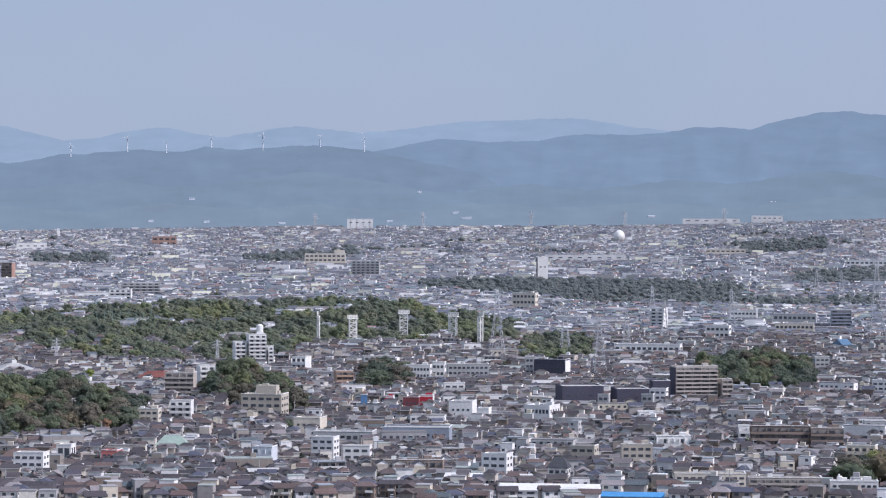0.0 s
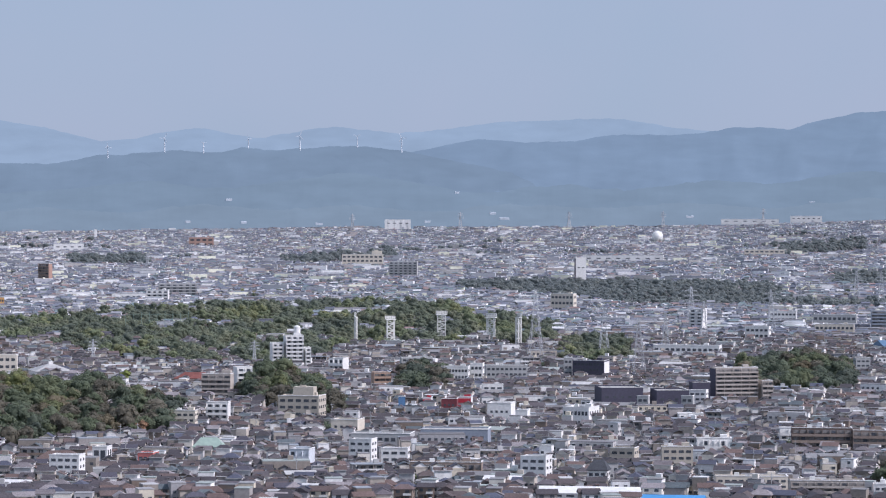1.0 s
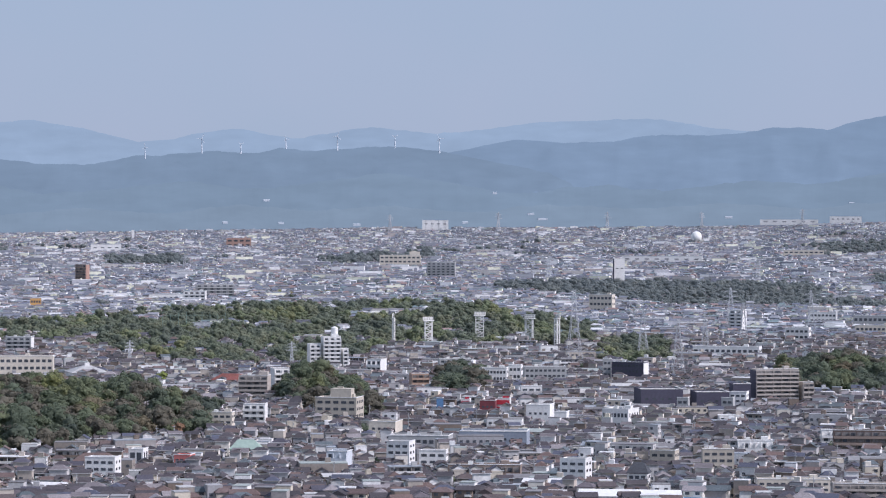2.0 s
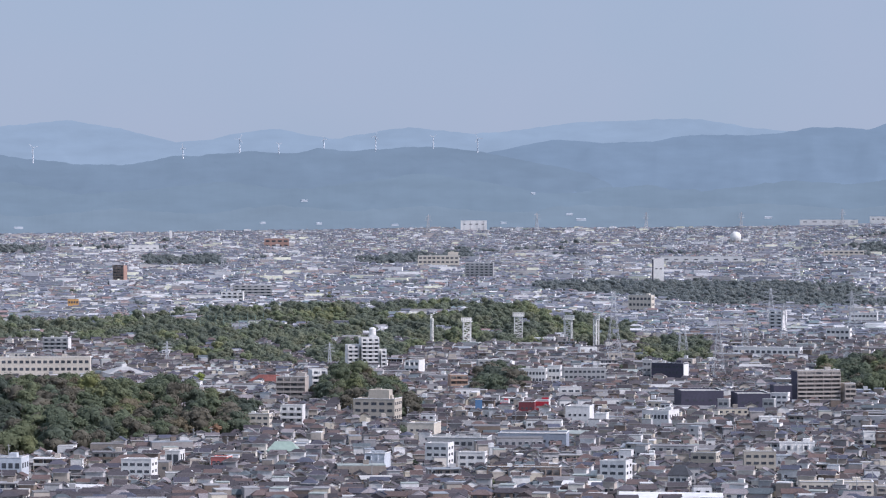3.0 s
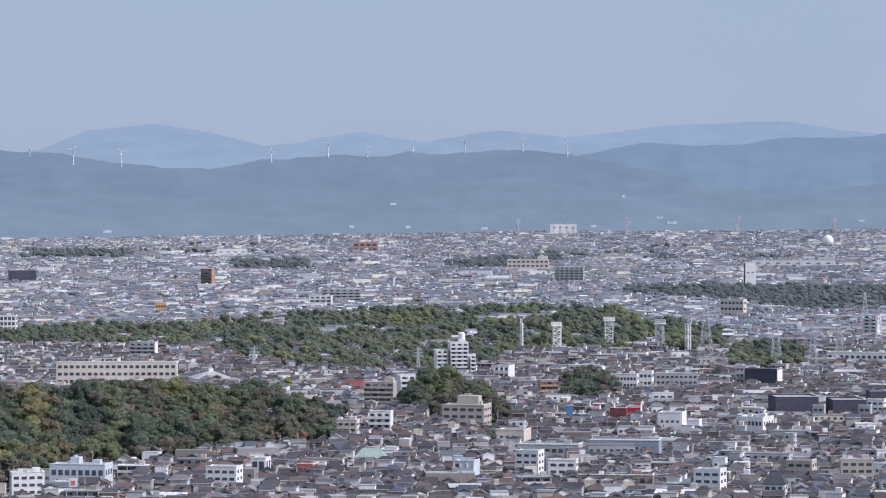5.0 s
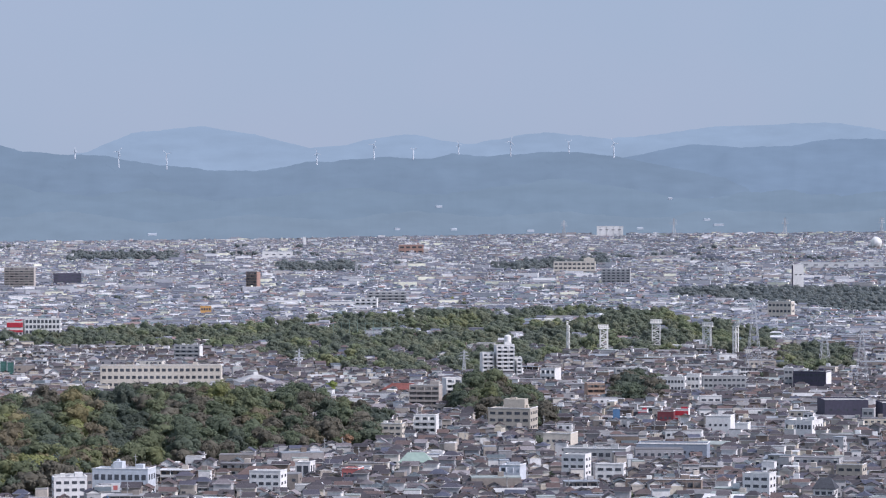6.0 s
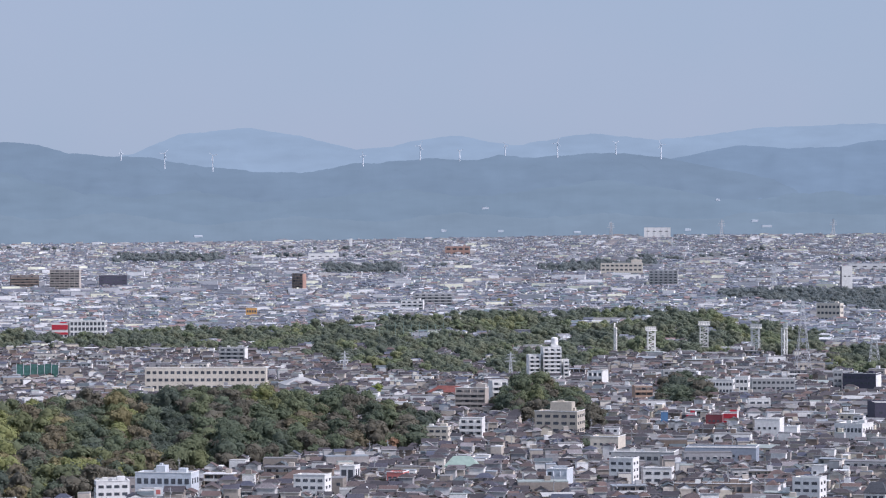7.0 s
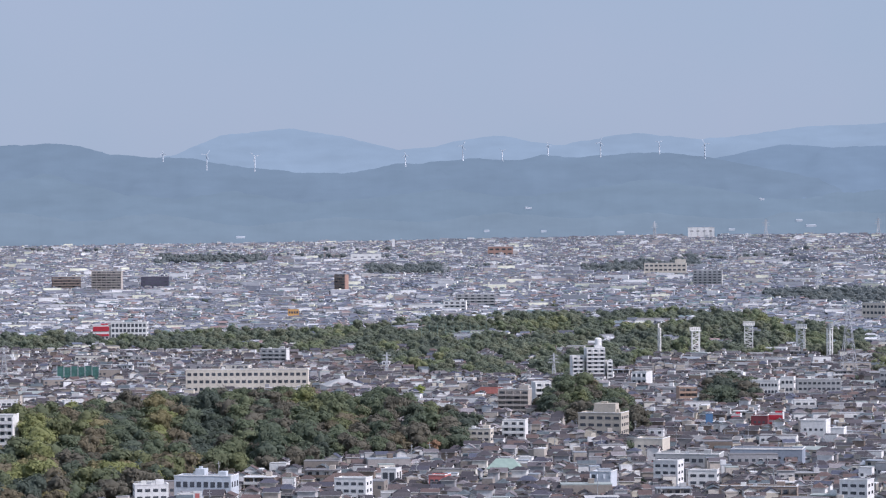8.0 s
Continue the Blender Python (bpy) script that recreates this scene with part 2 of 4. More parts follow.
def make_ground():
    rings = [0, 300, 600, 900, 1150] + list(range(1300, 3200, 25)) + list(range(3200, 4960, 60)) + [4960]
    bearings = [-180 + 7.5 * i for i in range(22)] + [-14 + 0.2 * i for i in range(141)] + [15 + 7.5 * i for i in range(22)]
    verts, faces = [], []
    for d in rings:
        for b in bearings:
            verts.append(spot(b, d))
    n = len(bearings)
    for i in range(len(rings) - 1):
        for j in range(n):
            a, c = i * n + j, i * n + (j + 1) % n
            faces.append((a, c, c + n, a + n))
    ob = mesh_object("ground", verts, faces, [GROUND])
    return tagged(ob, "grey built-up plain of a town", "ground", kind="structure")


make_ground()


HILLSIDE = {}


def ridge(name, label, crest, far, foot, colour, glow, rough):
    """A chain of hills: a crest line by bearing, falling to its foot towards the town, with spurs and gullies."""
    bs = [c[0] for c in crest]
    hs = [c[1] for c in crest]
    cols = np.arange(-15, 15.01, 0.03)
    rows = 26
    verts, faces = [], []
    for i in range(rows):
        k = i / (rows - 1)
        for b in cols:
            near = foot(b)
            d = near + (far - near) * k
            top = float(np.interp(b, bs, hs)) + rough * 2.2 * noise.noise((b * 2.3, far, 0)) + rough * 1.1 * noise.noise((b * 7, far, 3)) + rough * 0.7 * noise.noise((b * 26, far, 5))
            low = plain(near) - 4
            spur = noise.noise((b * 1.4 + k * 0.8, far * 0.01, k * 1.5)) * 0.3 + noise.noise((b * 3.0, k * 4, 7)) * 0.12
            s = min(1.0, max(0.0, k ** 1.15 + spur * math.sin(math.pi * k)))
            z = low + (top - low) * s
            x, y = d * math.sin(radians(b)), d * math.cos(radians(b))
            verts.append((x, y, z))
    n = len(cols)
    for i in range(rows - 1):
        for j in range(n - 1):
            a = i * n + j
            faces.append((a, a + 1, a + n + 1, a + n))
    HILLSIDE[name] = (cols, np.array(verts).reshape(rows, n, 3))
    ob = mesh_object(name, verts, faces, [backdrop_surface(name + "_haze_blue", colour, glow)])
    for p in ob.data.polygons:
        p.use_smooth = True
    return tagged(ob, label, "hills", kind="structure")


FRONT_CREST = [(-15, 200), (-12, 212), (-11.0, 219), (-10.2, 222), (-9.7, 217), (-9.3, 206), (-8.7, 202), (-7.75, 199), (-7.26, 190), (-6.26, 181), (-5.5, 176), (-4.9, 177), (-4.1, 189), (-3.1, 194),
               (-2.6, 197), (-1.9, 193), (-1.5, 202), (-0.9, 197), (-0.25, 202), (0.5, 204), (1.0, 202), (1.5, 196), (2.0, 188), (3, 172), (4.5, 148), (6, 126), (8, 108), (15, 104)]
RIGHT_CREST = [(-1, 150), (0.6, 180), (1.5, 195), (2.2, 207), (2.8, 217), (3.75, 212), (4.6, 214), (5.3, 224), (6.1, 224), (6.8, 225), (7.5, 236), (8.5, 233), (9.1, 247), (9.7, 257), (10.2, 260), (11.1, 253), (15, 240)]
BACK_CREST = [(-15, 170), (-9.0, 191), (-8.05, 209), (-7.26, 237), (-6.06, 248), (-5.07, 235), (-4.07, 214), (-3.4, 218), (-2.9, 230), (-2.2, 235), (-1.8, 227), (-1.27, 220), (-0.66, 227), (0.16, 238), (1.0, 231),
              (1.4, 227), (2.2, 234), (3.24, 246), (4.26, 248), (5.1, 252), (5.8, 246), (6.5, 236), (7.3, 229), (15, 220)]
# each ridge's colour and glow hold the haze blue of its distance
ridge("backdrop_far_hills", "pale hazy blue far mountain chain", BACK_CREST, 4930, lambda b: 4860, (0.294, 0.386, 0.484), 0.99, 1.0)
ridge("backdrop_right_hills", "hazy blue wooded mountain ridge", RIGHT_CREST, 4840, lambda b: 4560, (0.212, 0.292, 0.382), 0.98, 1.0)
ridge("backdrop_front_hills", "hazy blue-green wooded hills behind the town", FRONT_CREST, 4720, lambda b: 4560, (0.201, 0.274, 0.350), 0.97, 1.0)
# lower wooded foothills, with a greyer haze tint put into their colour
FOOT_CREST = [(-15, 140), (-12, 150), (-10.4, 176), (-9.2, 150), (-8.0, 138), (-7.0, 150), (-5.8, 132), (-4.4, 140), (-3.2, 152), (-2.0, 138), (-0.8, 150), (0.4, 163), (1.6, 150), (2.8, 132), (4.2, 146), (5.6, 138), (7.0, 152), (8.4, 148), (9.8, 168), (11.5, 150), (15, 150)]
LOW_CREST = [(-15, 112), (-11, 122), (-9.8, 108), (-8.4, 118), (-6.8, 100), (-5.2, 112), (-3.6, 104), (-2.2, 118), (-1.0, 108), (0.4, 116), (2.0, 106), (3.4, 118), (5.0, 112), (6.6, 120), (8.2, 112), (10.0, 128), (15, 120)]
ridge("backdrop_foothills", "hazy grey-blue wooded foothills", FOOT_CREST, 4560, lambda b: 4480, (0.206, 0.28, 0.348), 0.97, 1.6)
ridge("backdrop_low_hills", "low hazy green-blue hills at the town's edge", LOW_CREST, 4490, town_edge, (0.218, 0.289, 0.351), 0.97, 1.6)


# ---- buildings that stand out ----


def hip_roof(bm, w, dep, z, rise, over=0.5, ridge_len=0.5):
    """A hipped or, with ridge_len 1, gabled roof with a real eaves edge."""
    a, c, r = w / 2 + over, dep / 2 + over, (w / 2) * ridge_len + (over if ridge_len == 1 else 0)
    v = [bm.verts.new(p) for p in ((-a, -c, z), (a, -c, z), (a, c, z), (-a, c, z), (-a, -c, z + 0.25), (a, -c, z + 0.25), (a, c, z + 0.25), (-a, c, z + 0.25), (-r, 0, z + 0.25 + rise), (r, 0, z + 0.25 + rise))]
    for f in ((3, 2, 1, 0), (0, 1, 5, 4), (1, 2, 6, 5), (2, 3, 7, 6), (3, 0, 4, 7), (4, 5, 9, 8), (6, 7, 8, 9), (5, 6, 9), (7, 4, 8)):
        bm.faces.new([v[i] for i in f])
    return bm


def windows_on(thing, count, floors, x0, x1, z0, pitch, yf, wide, tall, side=False, name="window"):
    """Separate windows in rows: each a frame with a dark pane, set into the wall's face."""
    first = None
    for f in range(floors):
        for i in range(count):
            x = x0 + (x1 - x0) * (i + 0.5) / count
            z = z0 + f * pitch
            if first is None:
                bm = boxes((0, 0, 0, wide, 0.16, tall))
                first = part(name, bm, GLASS, thing)
                ob = first
            else:
                ob = new(name, first.data)
                ob.parent = thing
            ob.matrix_basis = pose(yf, x, z, 0, 0, 90) if side else pose(x, yf, z)


def landmark(name, label, category, b, d, w, dep, h, rot, style, floors, bays, wall, pent=None, tank=False, roof="", gable="", gable_r="", big=False, ribs=False, lift=0.0):
    """One larger building on the plain. Its front looks at the town's edge hill, turned by rot degrees."""
    thing = new(name)
    base = spot(b, d)
    base.z = min(height(b, d - dep / 2), height(b, d + dep / 2), base.z) - 0.3 + lift
    thing.matrix_basis = Matrix.Translation(base) @ Matrix.Rotation(radians(-b + rot), 4, "Z")
    tagged(thing, label, category)
    TAKEN.append((b, d, w * 0.5 + 1, dep * 0.5 + 3 + w * abs(math.sin(radians(rot))) * 0.4))
    mat = WALL[wall]
    body_h = h
    if style in ("hip", "gable", "pyramid"):
        body_h = h * (0.62 if style != "pyramid" else 0.5)
    part("wall", boxes((0, 0, 0, w, dep, body_h)), mat, thing)
    pitch = body_h / floors
    front = -dep / 2
    if style == "hip":
        part("roof", hip_roof(bmesh.new(), w, dep, body_h, h - body_h, 0.6, 0.55), ROOFING[roof], thing)
    elif style == "gable":
        part("roof", hip_roof(bmesh.new(), w, dep, body_h, (h - body_h) * 0.9, 0.5, 1), ROOFING[roof], thing)
    elif style == "pyramid":
        part("roof", hip_roof(bmesh.new(), w, dep, body_h, h - body_h - 1.5, 0.8, 0.12), ROOFING[roof], thing)
        part("cupola", boxes((0, 0, h - 2.4, 3.2, 3.2, 2.6)), WALL["white"], thing)
    else:
        bm = boxes((0, 0, h, w - 0.5, dep - 0.5, 0.12))
        part("roof", bm, FLAT_ROOF, thing)
        t = 0.3
        part("parapet", boxes((0, -dep / 2 + t / 2, h, w, t, 0.8), (0, dep / 2 - t / 2, h, w, t, 0.8), (-w / 2 + t / 2, 0, h, t, dep - 2 * t, 0.8), (w / 2 - t / 2, 0, h, t, dep - 2 * t, 0.8)), mat, thing)
        part("coping", boxes((0, -dep / 2 + t / 2, h + 0.8, w + 0.3, t + 0.3, 0.3), (w / 2 - t / 2, 0.3, h + 0.8, t + 0.3, dep - t, 0.3)), WALL["white"], thing, "pale metal coping along the roof edge")
    if style in ("windows", "hip", "gable") and floors * bays:
        tall = pitch * (0.4 if not big else 0.6)
        wide = w / bays * (0.62 if not big else 0.66)
        windows_on(thing, bays, floors, -w / 2 + 0.4, w / 2 - 0.4, pitch * 0.32, pitch, front, wide, tall)
        if dep > 8 and abs(rot) > 5:
            k = max(2, min(4, int(dep / 4)))
            windows_on(thing, k, floors, -dep / 2 + 0.5, dep / 2 - 0.5, pitch * 0.32, pitch, (w / 2 if rot < 0 else -w / 2), min(wide, dep / k * 0.5), tall, True)
    if style == "balcony":
        deep = 1.3
        for f in range(floors):
            z = f * pitch
            # strip on the wall: shade colour behind balconies, except on pale facades
            part("recess", boxes((0, front - 0.06, z + pitch * 0.42, w * 0.97, 0.12, pitch * 0.52)), mat if wall in ("white", "cream", "grey", "paleblue") else RECESS, thing)
            part("balcony", boxes((0, front - deep / 2, z - 0.12, w, deep, 0.2), (0, front - deep + 0.06, z + 0.08, w, 0.12, pitch * 0.36)), mat if wall not in ("darkbrown", "navy") else WALL["brown"], thing)
        for i in range(bays + 1):
            x = -w / 2 + 0.1 + (w - 0.2) * i / bays
            part("fin", boxes((x, front - 0.55, 0, 0.2, 1.0, h - 0.1)), mat, thing)
        for f in range(floors):
            for i in range(bays):
                if wall in ("white", "cream", "grey", "paleblue") and h > 12 or (f * 7 + i * 5 + int(abs(b) * 10)) % 3 == 0:
                    part("window", boxes((-w / 2 + w * (i + 0.5) / bays, front - 0.14, f * pitch + pitch * 0.44, w / bays * 0.5, 0.1, pitch * 0.44)), GLASS, thing)
    if style == "sign":
        part("sign_band", boxes((0, front - 0.2, h * 0.72, w * 0.98, 0.3, h * 0.26)), WALL["red"], thing, "bright red sign band")
        part("sign_band", boxes((0, front - 0.2, h * 0.45, w * 0.98, 0.3, h * 0.12)), WALL["red"], thing, "bright red sign band")
        windows_on(thing, bays, max(1, floors - 2), -w / 2 + 0.4, w / 2 - 0.4, pitch * 0.3, pitch, front, w / bays * 0.6, pitch * 0.4)
        part("roof_sign", boxes((w * 0.2, front + 1, h, min(6, w * 0.5), 0.6, 2.2)), WALL["red"], thing, "red rooftop sign board")
    if style == "plain" and w > 9:
        part("door", boxes((w * 0.2, front - 0.05, 0, 3.0, 0.2, min(3.2, h * 0.5))), STEEL, thing, "steel roller door")
        windows_on(thing, bays, 1, -w / 2 + 1, w / 2 - 1, h * 0.62, pitch, front, w / bays * 0.4, min(1.2, h * 0.15))
    if ribs:
        for i in range(4):
            part("rib", boxes((-w / 2 + w * (i + 0.5) / 4, front - 0.15, 0, 0.4, 0.3, h)), WALL["grey"], thing)
    if gable:
        part("gable_wall", boxes((-w / 2 - 0.12, 0, 0, 0.24, dep, h)), WALL[gable], thing, "dark blind end wall")
    if gable_r:
        part("gable_wall", boxes((w / 2 + 0.12, 0, 0, 0.24, dep + 0.4, h)), WALL[gable_r], thing, "blind end wall in another colour")
    if pent:
        off, share, ph = pent
        pw = w * share
        part("roof_house", boxes((w * off, dep * 0.1, h, pw, dep * 0.45, ph), (w * off - pw * 0.1, dep * 0.1, h + ph, pw * 0.3, 2, 0.9)), mat, thing)
    if tank:
        bm = boxes((w * 0.2, 0, h, 5, 5, 2.5))
        m = Matrix.Translation((w * 0.2, 0, h + 4.6))
        bmesh.ops.create_cone(bm, cap_ends=True, segments=16, radius1=2.5, radius2=2.5, depth=4.2, matrix=m)
        bmesh.ops.create_uvsphere(bm, u_segments=16, v_segments=8, radius=2.5, matrix=m @ Matrix.Translation((0, 0, 2.1)) @ Matrix.Diagonal((1, 1, 0.5, 1)))
        part("water_tank", bm, WALL["white"], thing, "white round-topped water tank")
    elif style in ("balcony", "windows") and w > 14:
        part("roof_house", boxes((w * 0.28, dep * 0.1, h, 3.4, 3.6, 2.4)), mat, thing)
        part("roof_tank", boxes((-w * 0.2, dep * 0.1, h + 0.5, 2.2, 1.6, 1.5)), LAMP_WHITE, thing)
        part("condenser", boxes((-w * 0.05, dep * 0.15, h + 0.12, 1.8, 0.9, 1.0)), STEEL, thing)
    return thing


landmark("office_building", "beige concrete office building with dark window rows", "office building", -0.40, 1768, 23.9, 18.0, 15.3, -14, "windows", 4, 5, "beige", pent=(0.05,0.5,5.5))
landmark("apartment_block", "brown and cream balcony apartment block in mid town", "apartment building", -1.96, 1929, 18.1, 12.0, 17.8, -10, "balcony", 6, 4, "tan", pent=(0.3,0.3,3.0))
landmark("apartment_block", "white stepped end of a balcony apartment block", "apartment building", -1.50, 1951, 9.7, 12.0, 16.1, 12, "balcony", 5, 2, "white")
landmark("long_house", "long low building with a red-brown roof", "building", -2.38, 2105, 25.0, 14.0, 10.2, -10, "hip", 2, 5, "cream", roof="rust")
landmark("apartment_tower", "white low wing of a stepped apartment tower", "apartment building", -0.87, 2279, 8.3, 14.0, 20.7, 8, "balcony", 7, 2, "white")
landmark("apartment_tower", "white stepped apartment tower with a rooftop water tank", "apartment building", -0.56, 2279, 13.0, 14.0, 26.1, 8, "balcony", 9, 3, "white", tank=True)
landmark("apartment_tower", "white narrow end wing of an apartment tower", "apartment building", -0.31, 2278, 4.0, 12.0, 17.3, 8, "balcony", 6, 1, "white")
landmark("apartment_block", "tan nine-storey balcony block with a dark gable wall", "apartment building", 7.59, 1941, 27.2, 13.0, 22.8, 16, "balcony", 9, 5, "tan", gable="navy")
landmark("apartment_block", "tan lower wing of a balcony apartment block", "apartment building", 8.16, 1943, 6.8, 12.0, 14.7, 16, "balcony", 5, 2, "tan")
landmark("dark_hall", "large dark navy hall with a flat roof", "hall", 5.47, 1871, 25.3, 26.0, 14.6, 10, "plain", 3, 5, "navy")
landmark("dark_hall", "wide dark navy factory hall among houses", "hall", 6.41, 1863, 19.6, 24.0, 13.5, 10, "plain", 3, 4, "navy")
landmark("dark_hall", "dark blue block beside a tall apartment building", "hall", 6.96, 1923, 11.0, 14.0, 14.6, 10, "plain", 3, 3, "navy")
landmark("stair_tower", "small pale concrete tower with dark windows", "tower block", 5.93, 1833, 6.6, 7.0, 11.4, -8, "windows", 3, 2, "grey")
landmark("stair_tower", "small pale concrete tower beside a dark hall", "tower block", 6.75, 1836, 6.9, 7.0, 11.4, -8, "windows", 3, 2, "grey")
landmark("hotel_block", "dark-fronted block with white windows and white gable", "apartment building", 4.94, 2157, 22.5, 14.0, 15.1, -14, "windows", 4, 8, "navy", gable_r="white")
landmark("grey_block", "narrow grey concrete block with a flat roof", "building", 4.52, 2173, 6.0, 10.0, 16.0, 0, "windows", 4, 2, "grey")
landmark("school_building", "white school building with rows of dark windows", "school", 2.44, 2118, 18.4, 12.0, 12.9, -6, "windows", 3, 8, "white")
landmark("school_building", "plain white wing of a school building", "school", 2.84, 2131, 8.7, 12.0, 14.2, -6, "windows", 3, 3, "white")
landmark("apartment_block", "grey and white balcony block with a white sign tower", "apartment building", 1.71, 2233, 22.8, 12.0, 12.6, 6, "balcony", 4, 5, "grey")
landmark("small_block", "small white three-storey block with balconies", "apartment building", 0.28, 2205, 10.7, 12.0, 13.7, -20, "balcony", 3, 3, "white")
landmark("small_block", "four-storey block with orange and cream bands", "apartment building", 1.06, 2054, 11.3, 11.0, 12.7, 10, "balcony", 4, 3, "orange")
landmark("small_block", "small low white flat-roofed house", "house", 1.02, 2011, 9.0, 8.0, 7.3, 5, "windows", 1, 3, "white")
landmark("grey_block", "wide grey-green concrete block with long window bands", "office building", 3.37, 2109, 28.1, 16.0, 14.4, 4, "windows", 4, 9, "grey")
landmark("store", "shop building with bright red and white sign bands", "store", 2.63, 1846, 7.7, 9.0, 9.8, -6, "sign", 2, 3, "white")
landmark("store", "low dark red shop wall beside a store", "store", 2.34, 1836, 9.3, 9.0, 9.2, -6, "plain", 2, 3, "darkred")
landmark("store", "small shop with a red and white sign band", "store", 1.93, 1845, 5.0, 8.0, 9.2, -6, "sign", 2, 2, "white")
landmark("store", "small shop tower with a bright blue wall", "store", 1.45, 1824, 4.0, 7.0, 11.2, 0, "plain", 2, 2, "blue")
landmark("white_hall", "plain white hall with a blank tall front wall", "hall", 3.30, 1758, 13.6, 18.0, 12.1, -8, "plain", 2, 4, "white")
landmark("white_hall", "low white annexe of a plain hall", "hall", 3.70, 1746, 6.9, 12.0, 8.8, -8, "plain", 2, 2, "white")
landmark("white_hall", "long white hall with a slightly sloped roof", "hall", 4.78, 1742, 15.8, 16.0, 11.0, -22, "windows", 2, 7, "white")
landmark("pale_hall", "pale cream warehouse with a flat roof", "hall", 0.45, 1661, 14.6, 16.0, 9.5, -14, "plain", 2, 4, "cream")
landmark("village_hall", "grey hall with a pale green hipped metal roof", "hall", -2.13, 1515, 14.6, 10.0, 11.4, -6, "hip", 1, 5, "grey", roof="mint")
landmark("frame_house", "white flat-roofed house with two big square windows", "house", -4.11, 1478, 7.1, 10.0, 9.7, -14, "windows", 1, 2, "white", big=True)
landmark("long_house", "long low house with a brown metal roof", "building", -4.89, 1473, 20.0, 14.0, 8.8, -6, "hip", 1, 6, "cream", roof="brownroof")
landmark("coral_house", "flat-roofed house with coral red painted walls", "house", -3.26, 1464, 7.6, 10.0, 8.0, -16, "windows", 2, 3, "coral")
landmark("long_block", "long olive-brown two-storey block with a flat roof", "apartment building", 2.29, 1402, 32.9, 10.0, 8.4, -4, "balcony", 2, 10, "brown")
landmark("warehouse", "wide blue-grey warehouse with a flat pale-edged roof", "warehouse", 2.46, 1591, 34.7, 20.0, 9.6, -5, "plain", 2, 8, "bluegrey")
landmark("warehouse", "wide grey warehouse with a flat metal roof", "warehouse", 1.10, 1569, 30.6, 18.0, 9.0, -8, "windows", 2, 9, "grey")
landmark("apartment_block", "long brown balcony apartment block among tiled roofs", "apartment building", 9.24, 1566, 30.1, 12.0, 13.1, 3, "balcony", 4, 8, "darkbrown")
landmark("apartment_block", "brown end wing of a long apartment block", "apartment building", 10.11, 1562, 16.4, 12.0, 12.5, 3, "balcony", 4, 4, "brown")
landmark("apartment_block", "cream three-storey apartment block with window rows", "apartment building", 7.98, 1350, 31.4, 10.0, 7.4, 4, "windows", 3, 10, "cream")
landmark("apartment_block", "tan four-storey balcony apartment block", "apartment building", 9.39, 1317, 31.4, 10.0, 8.9, 4, "balcony", 4, 9, "tan")
landmark("apartment_block", "white apartment block with rooftop water tanks", "apartment building", 10.68, 1317, 20.3, 10.0, 7.7, 4, "windows", 3, 8, "white", pent=(-0.3,0.1,2.5))
landmark("warehouse", "large warehouse with a long white metal roof", "warehouse", 4.98, 1308, 42.3, 14.0, 6.7, -4, "gable", 2, 8, "white", roof="whiteroof")
landmark("warehouse", "low warehouse with a bright blue roof sheet", "warehouse", 6.48, 1298, 28.9, 12.0, 4.2, -4, "gable", 1, 6, "grey", roof="blueroof")
landmark("small_block", "white two-storey apartment house with access balconies", "apartment building", 7.26, 1536, 17.0, 9.0, 9.6, 3, "balcony", 2, 6, "white")
landmark("white_house", "white two-storey house with a dark tiled roof", "house", 5.14, 1383, 8.9, 9.0, 11.6, -10, "hip", 2, 3, "white", roof="slate")
landmark("apartment_block", "white seven-storey apartment block with deep balconies", "apartment building", 6.89, 2795, 12.6, 11.3, 21.3, -20, "balcony", 7, 2, "white")
landmark("school_building", "white school building with dark window bands", "school", 8.44, 2909, 24.8, 10.1, 13.4, -4, "windows", 3, 7, "white")
landmark("school_building", "long low grey school building in the far town", "school", 9.38, 2880, 39.7, 10.2, 12.2, -4, "windows", 2, 9, "grey")
landmark("apartment_block", "grey-blue apartment block with dark balconies", "apartment building", 10.22, 2799, 18.0, 11.3, 20.7, 4, "balcony", 7, 3, "bluegrey")
landmark("long_block", "long cream block with a dark window row", "building", 9.38, 2758, 34.1, 9.4, 10.4, -3, "windows", 2, 9, "cream")
landmark("white_hall", "white store building with rows of windows", "store", 7.99, 2651, 20.2, 11.5, 14.1, -10, "windows", 3, 5, "white")
landmark("long_block", "very long low white factory building", "factory", 6.71, 2439, 51.9, 16.0, 10.6, -8, "windows", 2, 12, "white")
landmark("store_block", "white gridded store block with a red roof line", "store", -8.82, 2843, 31.6, 14.9, 18.5, -6, "windows", 4, 9, "white", big=True)
landmark("store_block", "white and red sign wing of a store block", "store", -9.31, 2845, 14.5, 13.0, 16.1, -6, "sign", 4, 4, "white")
landmark("apartment_block", "tan gridded apartment block far across town", "apartment building", -9.25, 3645, 34.2, 9.2, 25.9, -12, "balcony", 9, 6, "tan")
landmark("apartment_block", "dark brown long apartment block far across town", "apartment building", -9.98, 3709, 32.4, 8.9, 15.9, 6, "balcony", 5, 6, "darkbrown")
landmark("apartment_tower", "brown apartment tower with a terracotta gable wall", "apartment building", -5.08, 3605, 12.7, 9.3, 22.6, -24, "balcony", 7, 3, "darkbrown", gable_r="terra")
landmark("apartment_block", "grey slab block with white floor bands", "apartment building", -2.68, 3339, 40.3, 9.2, 15.6, 3, "balcony", 5, 6, "grey")
